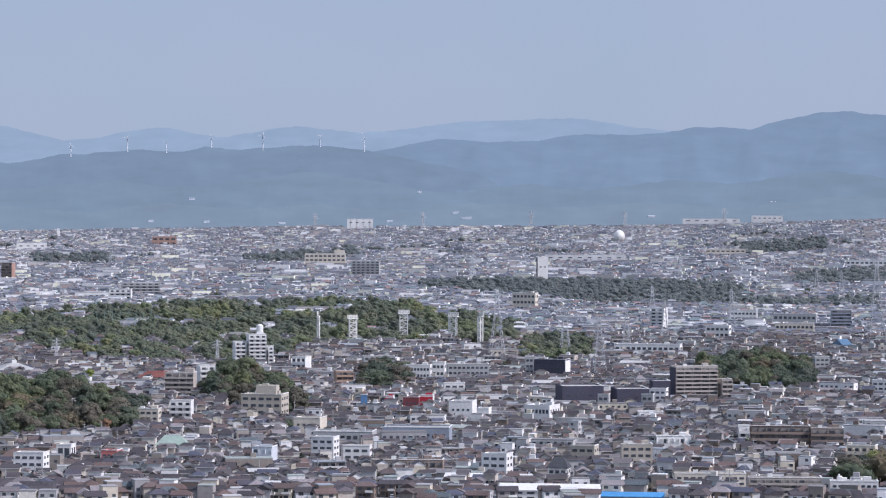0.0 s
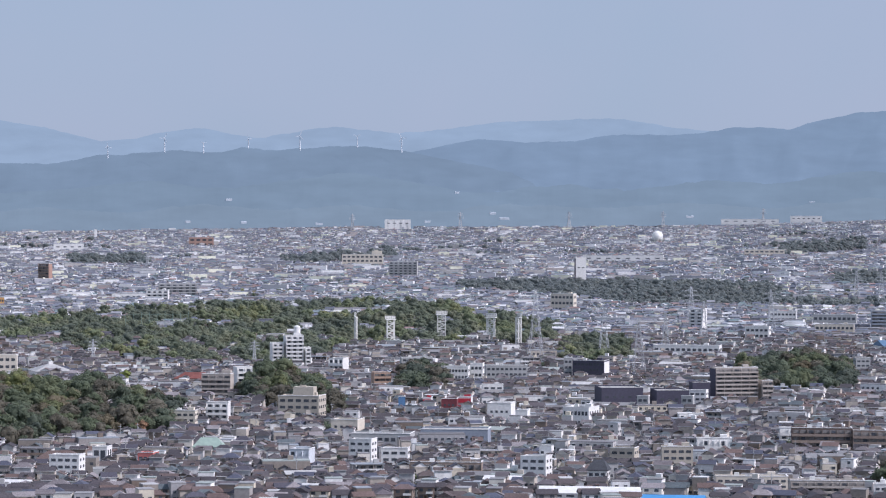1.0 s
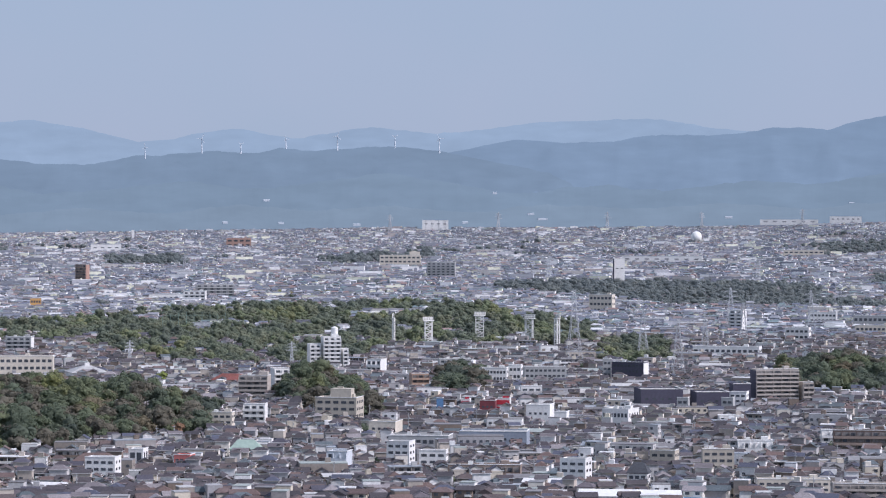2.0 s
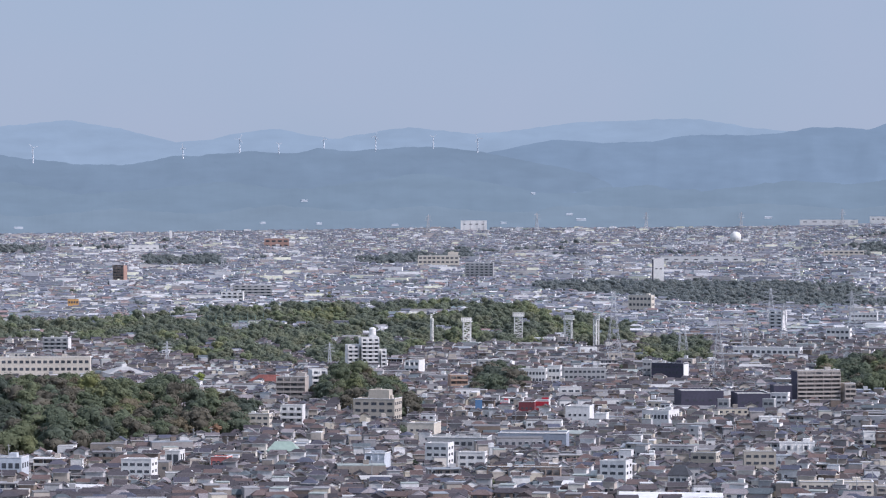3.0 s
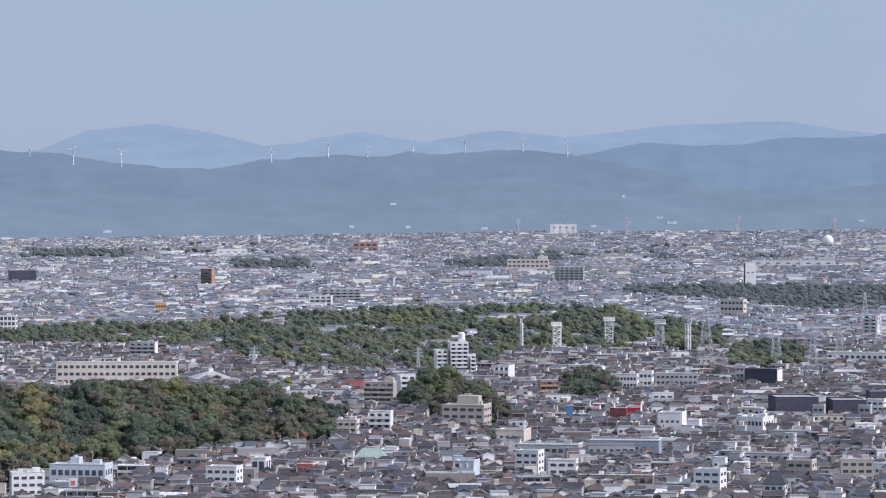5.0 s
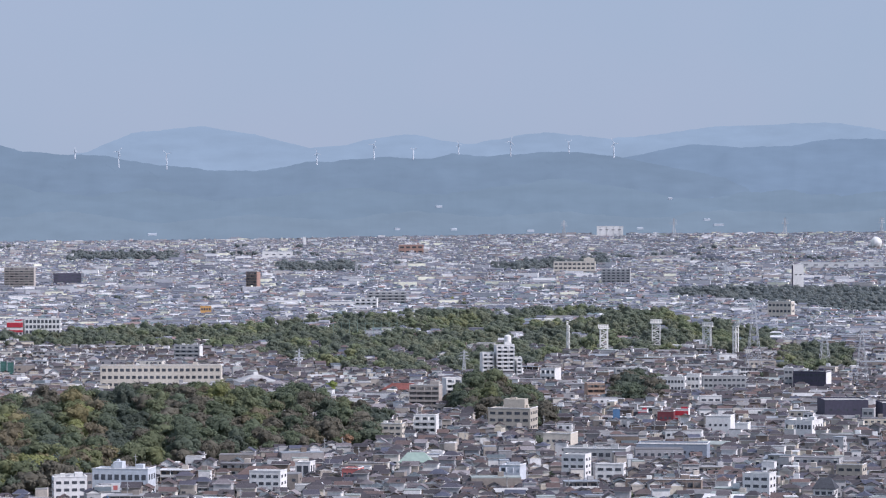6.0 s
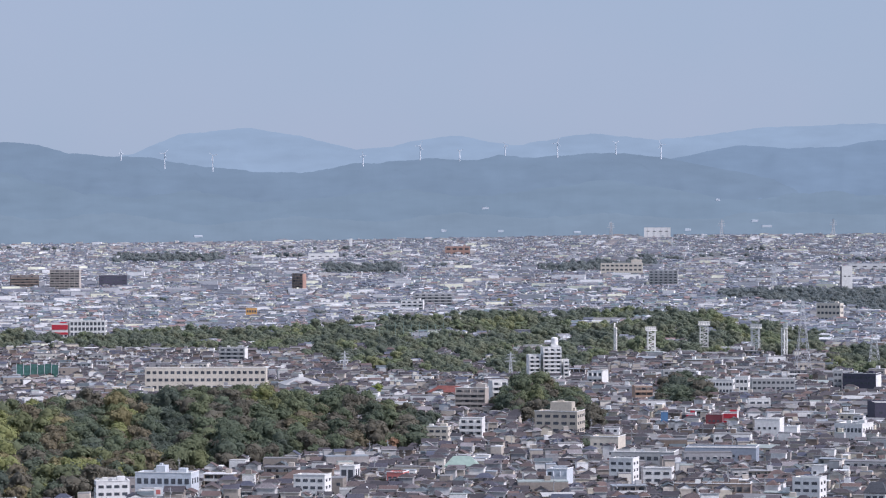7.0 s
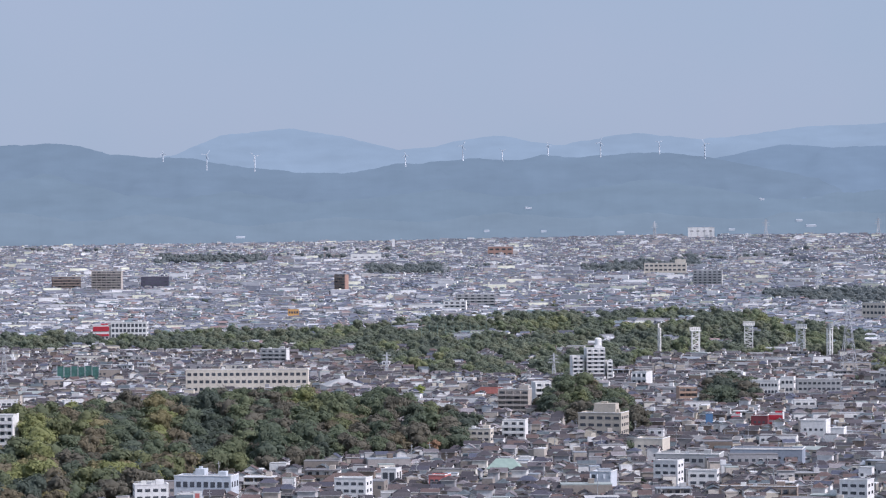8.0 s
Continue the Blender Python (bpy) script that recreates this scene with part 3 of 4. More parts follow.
landmark("apartment_block", "dark slab block with bright white floor bands", "apartment building", -3.04, 3244, 22.7, 9.5, 13.7, -8, "balcony", 4, 4, "white")
landmark("long_block", "long low white hall with a pale roof", "hall", -3.53, 3303, 40.2, 10.2, 6.9, 0, "plain", 1, 6, "white")
landmark("small_block", "small bright orange shop building", "store", -5.93, 3177, 11.0, 7.9, 10.8, 0, "windows", 2, 4, "orange2")
landmark("school_building", "long cream three-storey school with many windows", "school", -6.70, 2232, 83.9, 14.0, 15.2, -4, "windows", 3, 20, "cream")
landmark("apartment_block", "grey balcony block with a white end wall", "apartment building", -6.23, 2490, 20.0, 11.0, 15.2, -12, "balcony", 5, 4, "grey", gable_r="white")
landmark("gym_hall", "white gymnasium with a low pyramid roof and cupola", "gymnasium", -5.02, 2202, 25.7, 28.0, 12.4, 10, "pyramid", 1, 5, "white", roof="paleroof")
landmark("terraced_block", "white terraced building on a wooded hill", "building", -10.85, 1650, 11.0, 12.0, 14.0, -14, "balcony", 4, 3, "white", lift=1.0)
TAKEN.append((-10.85, 1600, 9, 45))
# school yard in front of the long school
TAKEN.append((-6.70, 2185, 42, 34))
landmark("clinic_block", "pale blue-grey flat-roofed block with a roof stair house", "building", -7.32, 1425, 25.3, 13.0, 11.9, -16, "windows", 2, 8, "paleblue", pent=(-0.1,0.16,3.5))
landmark("hill_house", "small pale-roofed house at the foot of a wooded hill", "house", -5.60, 1592, 10.0, 7.0, 8.6, -8, "hip", 1, 3, "beige", roof="paleroof")
landmark("clinic_block", "white low block with blue-grey window bands", "building", -8.32, 1426, 10.2, 10.0, 9.2, -16, "windows", 2, 4, "white")
landmark("dark_hall", "dark blue block far across town", "building", -8.41, 3721, 31.6, 8.9, 14.7, 4, "windows", 4, 5, "navy")
landmark("factory_block", "big white windowless factory block near the hills", "factory", 1.35, 4414, 36.5, 8.7, 12.6, 0, "plain", 2, 4, "white", ribs=True)
# navy gable paints the shade on the tower's side away from the sun
landmark("apartment_tower", "tall slim apartment tower with a broad white wall", "apartment building", 4.71, 3575, 12.0, 7.0, 29.5, 11, "plain", 9, 2, "white", gable="navy")
landmark("school_building", "long cream school block far across town", "school", 0.71, 3909, 51.4, 7.5, 15.1, -3, "windows", 3, 9, "cream", pent=(0.35,0.25,5))
landmark("apartment_block", "grey gridded apartment block far across town", "apartment building", 1.46, 3710, 33.5, 8.2, 18.8, -6, "balcony", 6, 6, "grey")
landmark("long_block", "cream flat-roofed block before a wooded band", "building", 4.41, 3122, 24.0, 10.6, 17.4, -18, "windows", 3, 6, "cream")
landmark("long_block", "far block with a red-brown upper storey", "building", -2.24, 4235, 33.2, 6.3, 11.8, 0, "windows", 2, 4, "terra")
landmark("long_block", "long low white far hall", "hall", -4.65, 4156, 39.8, 6.9, 10.1, 0, "plain", 1, 4, "white")
landmark("tower_block", "slim white far tower", "tower block", -4.16, 4337, 3.9, 2.3, 10.9, 0, "plain", 3, 1, "white")
landmark("long_block", "very long low pale green factory roof", "factory", 5.49, 3990, 102.0, 13.0, 8.7, -2, "plain", 1, 8, "white")
landmark("long_block", "long low white factory row at the foot of hills", "factory", 7.79, 4425, 80.7, 5.4, 6.8, 0, "plain", 1, 6, "white")
landmark("long_block", "stepped white factory block at the foot of hills", "factory", 8.81, 4431, 44.3, 5.2, 8.4, 0, "plain", 2, 6, "white")
landmark("long_block", "long white factory with a window row", "factory", 10.68, 3894, 57.8, 11.0, 10.0, -3, "windows", 2, 10, "white")
landmark("arena_hall", "hall with a dull blue pitched metal roof", "hall", 10.27, 2517, 7.7, 24.0, 12.1, 20, "gable", 1, 4, "white", roof="navyroof")
landmark("long_block", "long cream far school block", "school", 8.06, 4098, 52.3, 7.2, 8.7, 0, "windows", 2, 8, "cream")
landmark("long_house", "long low house with a grey-brown tiled roof", "building", -0.63, 1443, 10.4, 9.0, 8.2, -12, "hip", 1, 4, "cream", roof="brownroof")
landmark("clinic_block", "white block with pale blue balconies", "apartment building", -0.40, 1443, 9.5, 11.0, 11.1, -14, "balcony", 3, 3, "paleblue")


# ---- masts ----


def pylon(b, d, h, spread):
    """A lattice power pylon with three pairs of cross arms."""
    thing = new("power_pylon")
    thing.matrix_basis = Matrix.Translation(spot(b, d, -0.3)) @ Matrix.Rotation(radians(-b + 12), 4, "Z")
    tagged(thing, "grey galvanised lattice power pylon with three cross arms", "pylon", "power pylons")
    r = 0.12 + 0.00004 * d

    def at(k, sx, sy):
        half = spread * (0.5 * (1 - k) ** 1.3 + 0.07)
        return Vector((sx * half, sy * half, k * h))
    for sx in (-1, 1):
        for sy in (-1, 1):
            bm = bmesh.new()
            rings = []
            for i in range(7):
                c, q = at(i / 6, sx, sy), r * 0.65
                rings.append([bm.verts.new(c + Vector(o)) for o in ((-q, -q, 0), (q, -q, 0), (q, q, 0), (-q, q, 0))])
            for lo, up in zip(rings, rings[1:]):
                for i in range(4):
                    bm.faces.new((lo[i], lo[(i + 1) % 4], up[(i + 1) % 4], up[i]))
            part("leg", bm, STEEL, thing)
    n = 9
    for side in range(4):
        bm = bmesh.new()
        s = ((-1, -1), (1, -1), (1, 1), (-1, 1))
        for i in range(n):
            k0, k1 = (i / n) ** 0.85, ((i + 1) / n) ** 0.85
            p, q = s[side], s[(side + 1) % 4]
            bar(bm, at(k0, *p), at(k1, *q), r * 0.7)
            bar(bm, at(k0, *q), at(k1, *p), r * 0.7)
        tagged(part("bracing", bm, STEEL, thing), kind="stuff")
    for k, w in ((0.68, 0.2), (0.79, 0.17), (0.9, 0.14)):
        for s in (-1, 1):
            bm = bmesh.new()
            tip = (s * h * w, 0, k * h)
            bar(bm, at(k, s, -1), tip, r)
            bar(bm, at(k, s, 1), tip, r)
            bar(bm, at(k + 0.045, s, 0), tip, r)
            part("cross_arm", bm, STEEL, thing)
    return thing


for row in ((3.91, 2350, 58, 11), (5.17, 2440, 41, 8), (5.82, 2190, 44, 9), (6.76, 2840, 40, 8), (8.22, 2770, 41, 8), (10.88, 2640, 70, 13), (10.20, 3270, 35, 7), (-4.24, 2320, 22, 3), (-1.28, 2320, 21, 3),
            (0.52, 4395, 25, 5), (2.50, 4398, 27, 5), (4.49, 4405, 26, 5), (6.21, 4410, 24, 4), (8.03, 4415, 24, 4), (7.24, 3615, 28, 6), (-3.23, 3860, 20, 5), (3.43, 3640, 31, 6), (-10.98, 2320, 28, 6), (9.75, 3300, 33, 7), (6.3, 2470, 36, 7), (7.0, 2600, 38, 7)):
    pylon(*row)


def light_tower(b, d, h, turn, legs, head):
    """A floodlight tower of a ball ground: white lattice shaft, lamp gallery on top."""
    thing = new("floodlight_tower")
    thing.matrix_basis = Matrix.Translation(spot(b, d, -0.2)) @ Matrix.Rotation(radians(turn), 4, "Z")
    tagged(thing, "white lattice stadium floodlight tower with a lamp gallery", "light tower", "stadium floodlights")
    TAKEN.append((b, d - 22, legs * 0.6 + 2, 26))
    a = legs / 2
    for sx in (-1, 1):
        for sy in (-1, 1):
            part("leg", boxes((sx * a, sy * a * 0.6, 0, 0.75, 0.75, h * 0.86)), LAMP_WHITE, thing)
    n = max(4, int(h / 3.4))
    for sy in (-1, 1):
        bm = bmesh.new()
        for i in range(n):
            z0, z1 = h * 0.86 * i / n, h * 0.86 * (i + 1) / n
            s = 1 if i % 2 else -1
            bar(bm, (-a * s, sy * a * 0.6, z0), (a * s, sy * a * 0.6, z1), 0.45)
            bar(bm, (-a, sy * a * 0.6, z1), (a, sy * a * 0.6, z1), 0.4)
        tagged(part("bracing", bm, LAMP_WHITE, thing), kind="stuff")
    part("gallery", boxes((0, 0, h * 0.86, head, legs * 0.8, 0.5), (0, legs * 0.3, h * 0.88, head, 0.3, h * 0.12)), LAMP_WHITE, thing)
    cols = max(2, int(head / 1.3))
    first = None
    for r in range(2):
        for i in range(cols):
            x, z = -head / 2 + head * (i + 0.5) / cols, h * (0.91 + 0.055 * r)
            if first is None:
                bm = bmesh.new()
                bmesh.ops.create_cone(bm, cap_ends=True, segments=8, radius1=0.5, radius2=0.3, depth=0.6, matrix=Matrix.Rotation(radians(-90), 4, "X"))
                first = part("lamp", bm, FLAT_ROOF, thing)
                ob = first
            else:
                ob = new("lamp", first.data)
                ob.parent = thing
            ob.matrix_basis = pose(x, -0.1, z)
    part("base_deck", boxes((0, 0, 0, legs + 3, legs + 1, 1.2)), FLAT_ROOF, thing)


light_tower(0.59, 2600, 28, 70, 2.2, 3.6)
light_tower(1.23, 2620, 24, 10, 6.0, 9.0)
light_tower(2.17, 2690, 24, -4, 6.5, 10.0)
light_tower(3.08, 2610, 27, -20, 6.0, 9.5)
light_tower(3.59, 2580, 29, -60, 4.0, 6.5)


def turbine(b, d, z, h, spin):
    thing = new("wind_turbine")
    thing.matrix_basis = Matrix.Translation((d * math.sin(radians(b)), d * math.cos(radians(b)), z - 2)) @ Matrix.Rotation(radians(-b), 4, "Z")
    tagged(thing, "slim white wind turbine on a hazy ridge", "wind turbine", "wind turbines on the ridge")
    bm = bmesh.new()
    bmesh.ops.create_cone(bm, cap_ends=True, segments=10, radius1=1.05, radius2=0.65, depth=h, matrix=Matrix.Translation((0, 0, h / 2)))
    part("tower", bm, HAZY_WHITE, thing)
    part("nacelle", boxes((0, 0, h - 0.3, 1.2, 2.2, 1.1)), HAZY_WHITE, thing)
    for i in range(3):
        a = radians(spin + 120 * i)
        bm = bmesh.new()
        bar(bm, (0, -1.3, h), (h * 0.34 * math.sin(a), -1.3, h + h * 0.34 * math.cos(a)), 0.75)
        part("blade", bm, HAZY_WHITE, thing)


for i, row in enumerate(((-8.28, 196, 12), (-7.50, 183, 23), (-6.64, 180, 23), (-3.94, 187, 17), (-2.91, 195, 22), (-2.20, 194, 15), (-1.38, 202, 15), (-0.44, 199, 22), (0.61, 203, 17), (1.42, 196, 22))):
    turbine(row[0], 4690, row[1], row[2], 37 * i)


def gas_holder():
    thing = new("gas_holder")
    thing.matrix_basis = Matrix.Translation(spot(6.11, 4280))
    tagged(thing, "round white gas holder sphere on steel legs", "gas holder")
    bm = bmesh.new()
    bmesh.ops.create_uvsphere(bm, u_segments=24, v_segments=14, radius=7.6, matrix=Matrix.Translation((0, 0, 9.5)))
    part("sphere", bm, LAMP_WHITE, thing)
    for i in range(8):
        a = i * math.pi / 4
        bm = bmesh.new()
        bar(bm, (7 * math.cos(a), 7 * math.sin(a), 0), (6.9 * math.cos(a), 6.9 * math.sin(a), 9), 0.6)
        part("leg", bm, LAMP_WHITE, thing)


gas_holder()


# ---- trees ----


def ball(cuts):
    ico = bmesh.new()
    bmesh.ops.create_icosphere(ico, subdivisions=cuts, radius=1)
    out = np.array([v.co[:] for v in ico.verts]), [[v.index for v in f.verts] for f in ico.faces]
    ico.free()
    return out


def lumps(rng, count, wide, tall, size, leaves, leaf, cuts):
    """Vertices and faces of a crown: rounded boughs of foliage over an uneven core, and leaf sprays lying along them that break the outline."""
    base, tri = ball(cuts)
    half = tall * 0.36
    lean = (rng.uniform(-0.2, 0.2) * wide, rng.uniform(-0.2, 0.2) * wide)
    vs, fs, n = [], [], 0
    boughs = [((lean[0], lean[1], tall * 0.56), wide * 0.66, half * 0.85)]
    for i in range(count):
        a, k = 2.4 * i + rng.uniform(-0.5, 0.5), rng.uniform(-0.45, 0.95)
        rr = math.sqrt(1 - k * k) * wide * rng.uniform(0.5, 0.75)
        s = size * rng.uniform(0.7, 1.3)
        boughs.append(((lean[0] + rr * math.cos(a), lean[1] + rr * math.sin(a), tall * 0.58 + 0.68 * half * k), s, s * rng.uniform(0.6, 0.85)))
    for c, sx, sz in boughs:
        seed = rng.uniform(0, 99)
        swell = np.array([[1 + 0.3 * noise.noise(Vector(v) * 1.3 + Vector((seed, 0, 0))) + 0.3 * noise.noise(Vector(v) * 3.1 + Vector((0, seed, 0)))] for v in base])
        vs.append(base * (sx, sx, sz) * swell + np.array(c))
        fs.extend([[k + n for k in f] for f in tri])
        n += len(base)
    for i in range(leaves):
        c, sx, sz = boughs[rng.randrange(len(boughs))]
        out = Vector((rng.gauss(0, 1), rng.gauss(0, 1), rng.gauss(0.35, 0.9))).normalized()
        at = Vector(c) + Vector((out.x * sx, out.y * sx, out.z * sz)) * rng.uniform(0.9, 1.38)
        q = (out + Vector((rng.uniform(-0.6, 0.6), rng.uniform(-0.6, 0.6), rng.uniform(0, 0.7)))).to_track_quat("Z", "Y").to_matrix()
        s, turn = leaf * rng.uniform(0.6, 1.3), rng.uniform(0, 6.28)
        for k in range(3):
            a = turn + 2.094 * k + rng.uniform(-0.3, 0.3)
            vs.append(np.array([at + q @ Vector((s * math.cos(a), s * math.sin(a), 0))]))
        fs.append([n, n + 1, n + 2])
        n += 3
    return np.concatenate(vs), np.array(fs)


CROWNS = []
rng = random.Random(5)
for i in range(8):
    CROWNS.append(lumps(rng, 6, rng.uniform(4.6, 6.4), rng.uniform(9.5, 13), 2.1, 380, 0.64, 1))
SMALL_CROWNS = []
for i in range(6):
    SMALL_CROWNS.append(lumps(rng, 4, rng.uniform(4.6, 6.6), rng.uniform(8.5, 12.5), 2.4, 120, 0.95, 1))
TINY_CROWNS = []
for i in range(5):
    TINY_CROWNS.append(lumps(rng, 2, rng.uniform(4.6, 6.6), rng.uniform(8, 11), 2.8, 56, 1.25, 1))


def tree_variant(i):
    vs, fs = CROWNS[i]
    thing = new("broadleaf_tree")
    tagged(thing, "dense broadleaf tree in spring leaf on a wooded slope", "tree", "trees of the hill wood")
    bm = bmesh.new()
    bmesh.ops.create_cone(bm, segments=7, radius1=0.32, radius2=0.12, depth=6.5, matrix=Matrix.Translation((0, 0, 3)))
    for k in range(4):
        a = k * 1.7 + i
        bar(bm, (0, 0, 3 + 0.7 * k), (2.2 * math.cos(a), 2.2 * math.sin(a), 5.4 + 0.7 * k), 0.16)
    part("trunk", bm, BARK, thing)
    mesh_object("crown", vs, fs.tolist(), [LEAF_OBJECT], parent=thing).data.shade_smooth()
    return thing


VARIANTS = [tree_variant(i) for i in range(8)]
USED = [False] * 8


def plant(b, d, size):
    i = rng.randrange(8)
    m = Matrix.Translation(spot(b, d, -0.4)) @ Matrix.Rotation(rng.uniform(0, 6.28), 4, "Z")
    if not USED[i]:
        USED[i] = True
        thing = VARIANTS[i]
        thing.matrix_basis = m
    else:
        thing = copy_thing(VARIANTS[i], m)
    thing.scale = (size * rng.uniform(0.9, 1.15), size * rng.uniform(0.9, 1.15), size)


def spots_in(key, gap):
    bs, near, far = WOODS[key]
    out = []
    lo, hi = min(near), max(far)
    rowgap = gap
    d = lo
    while d < hi:
        step = math.degrees(gap / d)
        b = bs[0]
        while b < bs[-1]:
            bb, dd = b + rng.uniform(-0.45, 0.45) * step, d + rng.uniform(-0.45, 0.45) * rowgap
            edge = 14 * (dd / 1700) ** 1.6 * noise.noise((bb * 4, dd * 0.02, 5))
            if np.interp(bb, bs, near) + edge < dd < np.interp(bb, bs, far) + edge and not taken(bb, dd, 2) and not (key == "middle" and clearing(bb, dd)):
                out.append((bb, dd))
            b += step
        d += rowgap
    return out


near_spots = []
for key in ("near_hill", "office_hill", "right_hill", "copse", "corner"):
    near_spots += spots_in(key, 7.8)
near_spots.sort(key=lambda s: s[1])
for b, d in near_spots[:300]:
    plant(b, d, rng.choice((0.65, 0.8, 0.9, 1.0, 1.2, 1.4)))


def woodland(name, label, places, crowns, size, leaves=LEAF_SLOTS):
    """Many crowns in one mesh, each with a bare stem."""
    vs, fs, slots, count = [], [], [], 0
    for b, d in places:
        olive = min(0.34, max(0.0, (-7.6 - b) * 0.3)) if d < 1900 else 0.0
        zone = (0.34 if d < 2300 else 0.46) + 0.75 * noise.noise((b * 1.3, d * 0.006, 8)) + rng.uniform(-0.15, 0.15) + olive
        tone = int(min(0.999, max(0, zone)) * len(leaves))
        cv, cf = crowns[rng.randrange(len(crowns))]
        a, s = rng.uniform(0, 6.28), size * rng.choice((0.6, 0.8, 0.9, 1.0, 1.1, 1.35)) * rng.uniform(0.9, 1.1)
        turn = np.array(((math.cos(a), -math.sin(a), 0), (math.sin(a), math.cos(a), 0), (0, 0, rng.uniform(0.85, 1.15))))
        base = np.array(spot(b, d, -0.5))
        vs.append(cv @ turn.T * s + base)
        fs.append(cf + count)
        count += len(cv)
        stem = np.array(((-0.2, -0.2, 0), (0.2, -0.2, 0), (0, 0.25, 0), (0, 0, 7.0))) * s + base
        vs.append(stem)
        fs.append(np.array(((0, 1, 3), (1, 2, 3), (2, 0, 3))) + count)
        slots += [tone] * (len(cf) + 3)
        count += 4
    ob = mesh_object(name, np.concatenate(vs), np.concatenate(fs).tolist(), leaves, slots)
    ob.data.shade_smooth()
    return tagged(ob, label, "woodland", kind="stuff")


woodland("hill_wood", "dense mixed green wood on the near hills", near_spots[300:], CROWNS, 0.95)
mid_spots = spots_in("middle", 7.8) + spots_in("pylon_wood", 7.8)
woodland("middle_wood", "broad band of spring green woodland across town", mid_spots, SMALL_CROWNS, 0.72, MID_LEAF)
far_spots = []
for key in [k for k in WOODS if k[:4] in ("band", "stri")]:
    far_spots += spots_in(key, 7.8)
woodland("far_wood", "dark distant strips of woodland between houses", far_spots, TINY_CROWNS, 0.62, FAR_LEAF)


# ---- smaller blocks between the houses ----
r = random.Random(77)
made = 0
while made < 26:
    b, d = r.uniform(-11.8, 11.8), 1360 + 900 * r.random() ** 1.3
    w, dep = r.uniform(8, 15), r.uniform(8, 11)
    if in_wood(b, d, 12) or taken(b, d, w * 0.5) or taken(b, d - 12, w * 0.5):
        continue
    floors = r.choice((2, 3, 3, 4))
    wall, word = r.choice((("white", "white"), ("cream", "cream"), ("grey", "grey"), ("beige", "beige"), ("white", "white"), ("white", "white"), ("grey", "grey")))
    style = r.choice(("windows", "balcony", "windows"))
    landmark("small_block", word + (" flat-roofed block with small windows among houses" if style == "windows" else " low apartment block with long balconies among houses"), "building", b, d, w, dep, floors * 3.0 + 0.4, r.uniform(-18, 14), style, floors, max(2, min(5, int(w / 3.4))), wall)
    made += 1


def practice_net():
    """A golf practice range: tall thin posts along a line with wires."""
    thing = new("practice_net")
    thing.matrix_basis = Matrix.Translation(spot(NET_B, NET_D, -0.2)) @ Matrix.Rotation(radians(-NET_B), 4, "Z")
    tagged(thing, "row of tall thin green posts with sagging net wires", "practice net")
    for i in range(9):
        part("post", boxes((-28 + 7 * i, 0, 0, 0.45, 0.45, 19 - 2 * (i % 3 == 1))), NET_GREEN, thing)
    for z in (6, 11, 16):
        bm = bmesh.new()
        bar(bm, (-28, 0, z), (28, 0, z), 0.18)
        part("wire", bm, NET_GREEN, thing)


def green_screen():
    """A ball-stop fence with teal netting between posts."""
    thing = new("ball_stop_fence")
    thing.matrix_basis = Matrix.Translation(spot(-9.69, 2330, -0.2)) @ Matrix.Rotation(radians(9.69 + 4), 4, "Z")
    tagged(thing, "teal green netted ball-stop fence on tall posts", "fence")
    for i in range(7):
        part("post", boxes((-15 + 5 * i, 0, 0, 0.4, 0.4, 14.5)), STEEL, thing)
    for i in range(6):
        part("net", boxes((-12.5 + 5 * i, 0, 3.5, 4.6, 0.12, 10 - (i % 2) * 0.8)), NET_TEAL, thing)


def sign_tower():
    """A roadside sign tower: white shaft, a white board with a red square, a blue board below."""
    thing = new("sign_tower")
    thing.matrix_basis = Matrix.Translation(spot(-7.46, 1346, -0.2)) @ Matrix.Rotation(radians(7.5 - 8), 4, "Z")
    tagged(thing, "roadside sign tower with red and blue boards", "sign")
    part("shaft", boxes((0, 0, 0, 1.0, 0.8, 9.5)), WALL["grey"], thing)
    board = part("board", boxes((0, -0.5, 9.2, 3.4, 0.5, 3.6)), WALL["white"], thing, "white sign board")
    part("mark", boxes((0, -0.78, 10.0, 1.8, 0.1, 1.9)), WALL["coral"], board, "red square mark")
    part("board", boxes((-2.2, -0.5, 4.6, 2.8, 0.5, 3.4)), WALL["blue"], thing, "blue sign board")


def accent_tree(name, label, b, d, size, colour):
    vs, fs = CROWNS[2]
    thing = new(name)
    tagged(thing, label, "tree")
    thing.matrix_basis = Matrix.Translation(spot(b, d, -0.3))
    thing.scale = (size, size, size)
    bm = bmesh.new()
    bmesh.ops.create_cone(bm, segments=7, radius1=0.32, radius2=0.12, depth=6.5, matrix=Matrix.Translation((0, 0, 3)))
    part("trunk", bm, BARK, thing)
    mesh_object("crown", vs, fs.tolist(), [colour], parent=thing).data.shade_smooth()
    TAKEN.append((b, d, 4, 4))


NET_B, NET_D = -3.06, 2790
NET_GREEN = surface("green_painted_posts", [(0.22, 0.30, 0.26)], 0.6)
NET_TEAL = surface("teal_netting", [(0.055, 0.135, 0.12)], 0.8, spread=0.3)
practice_net()
green_screen()
sign_tower()
accent_tree("russet_tree", "small russet-brown tree at a wood's edge", -3.37, 1643, 0.8, surface("russet_leaves", [(0.26, 0.16, 0.10)], 0.9, grain=1.5))
accent_tree("lime_tree", "lime green spring tree between houses", -3.65, 2126, 0.9, surface("lime_leaves", [(0.20, 0.24, 0.07)], 0.9, grain=1.5))


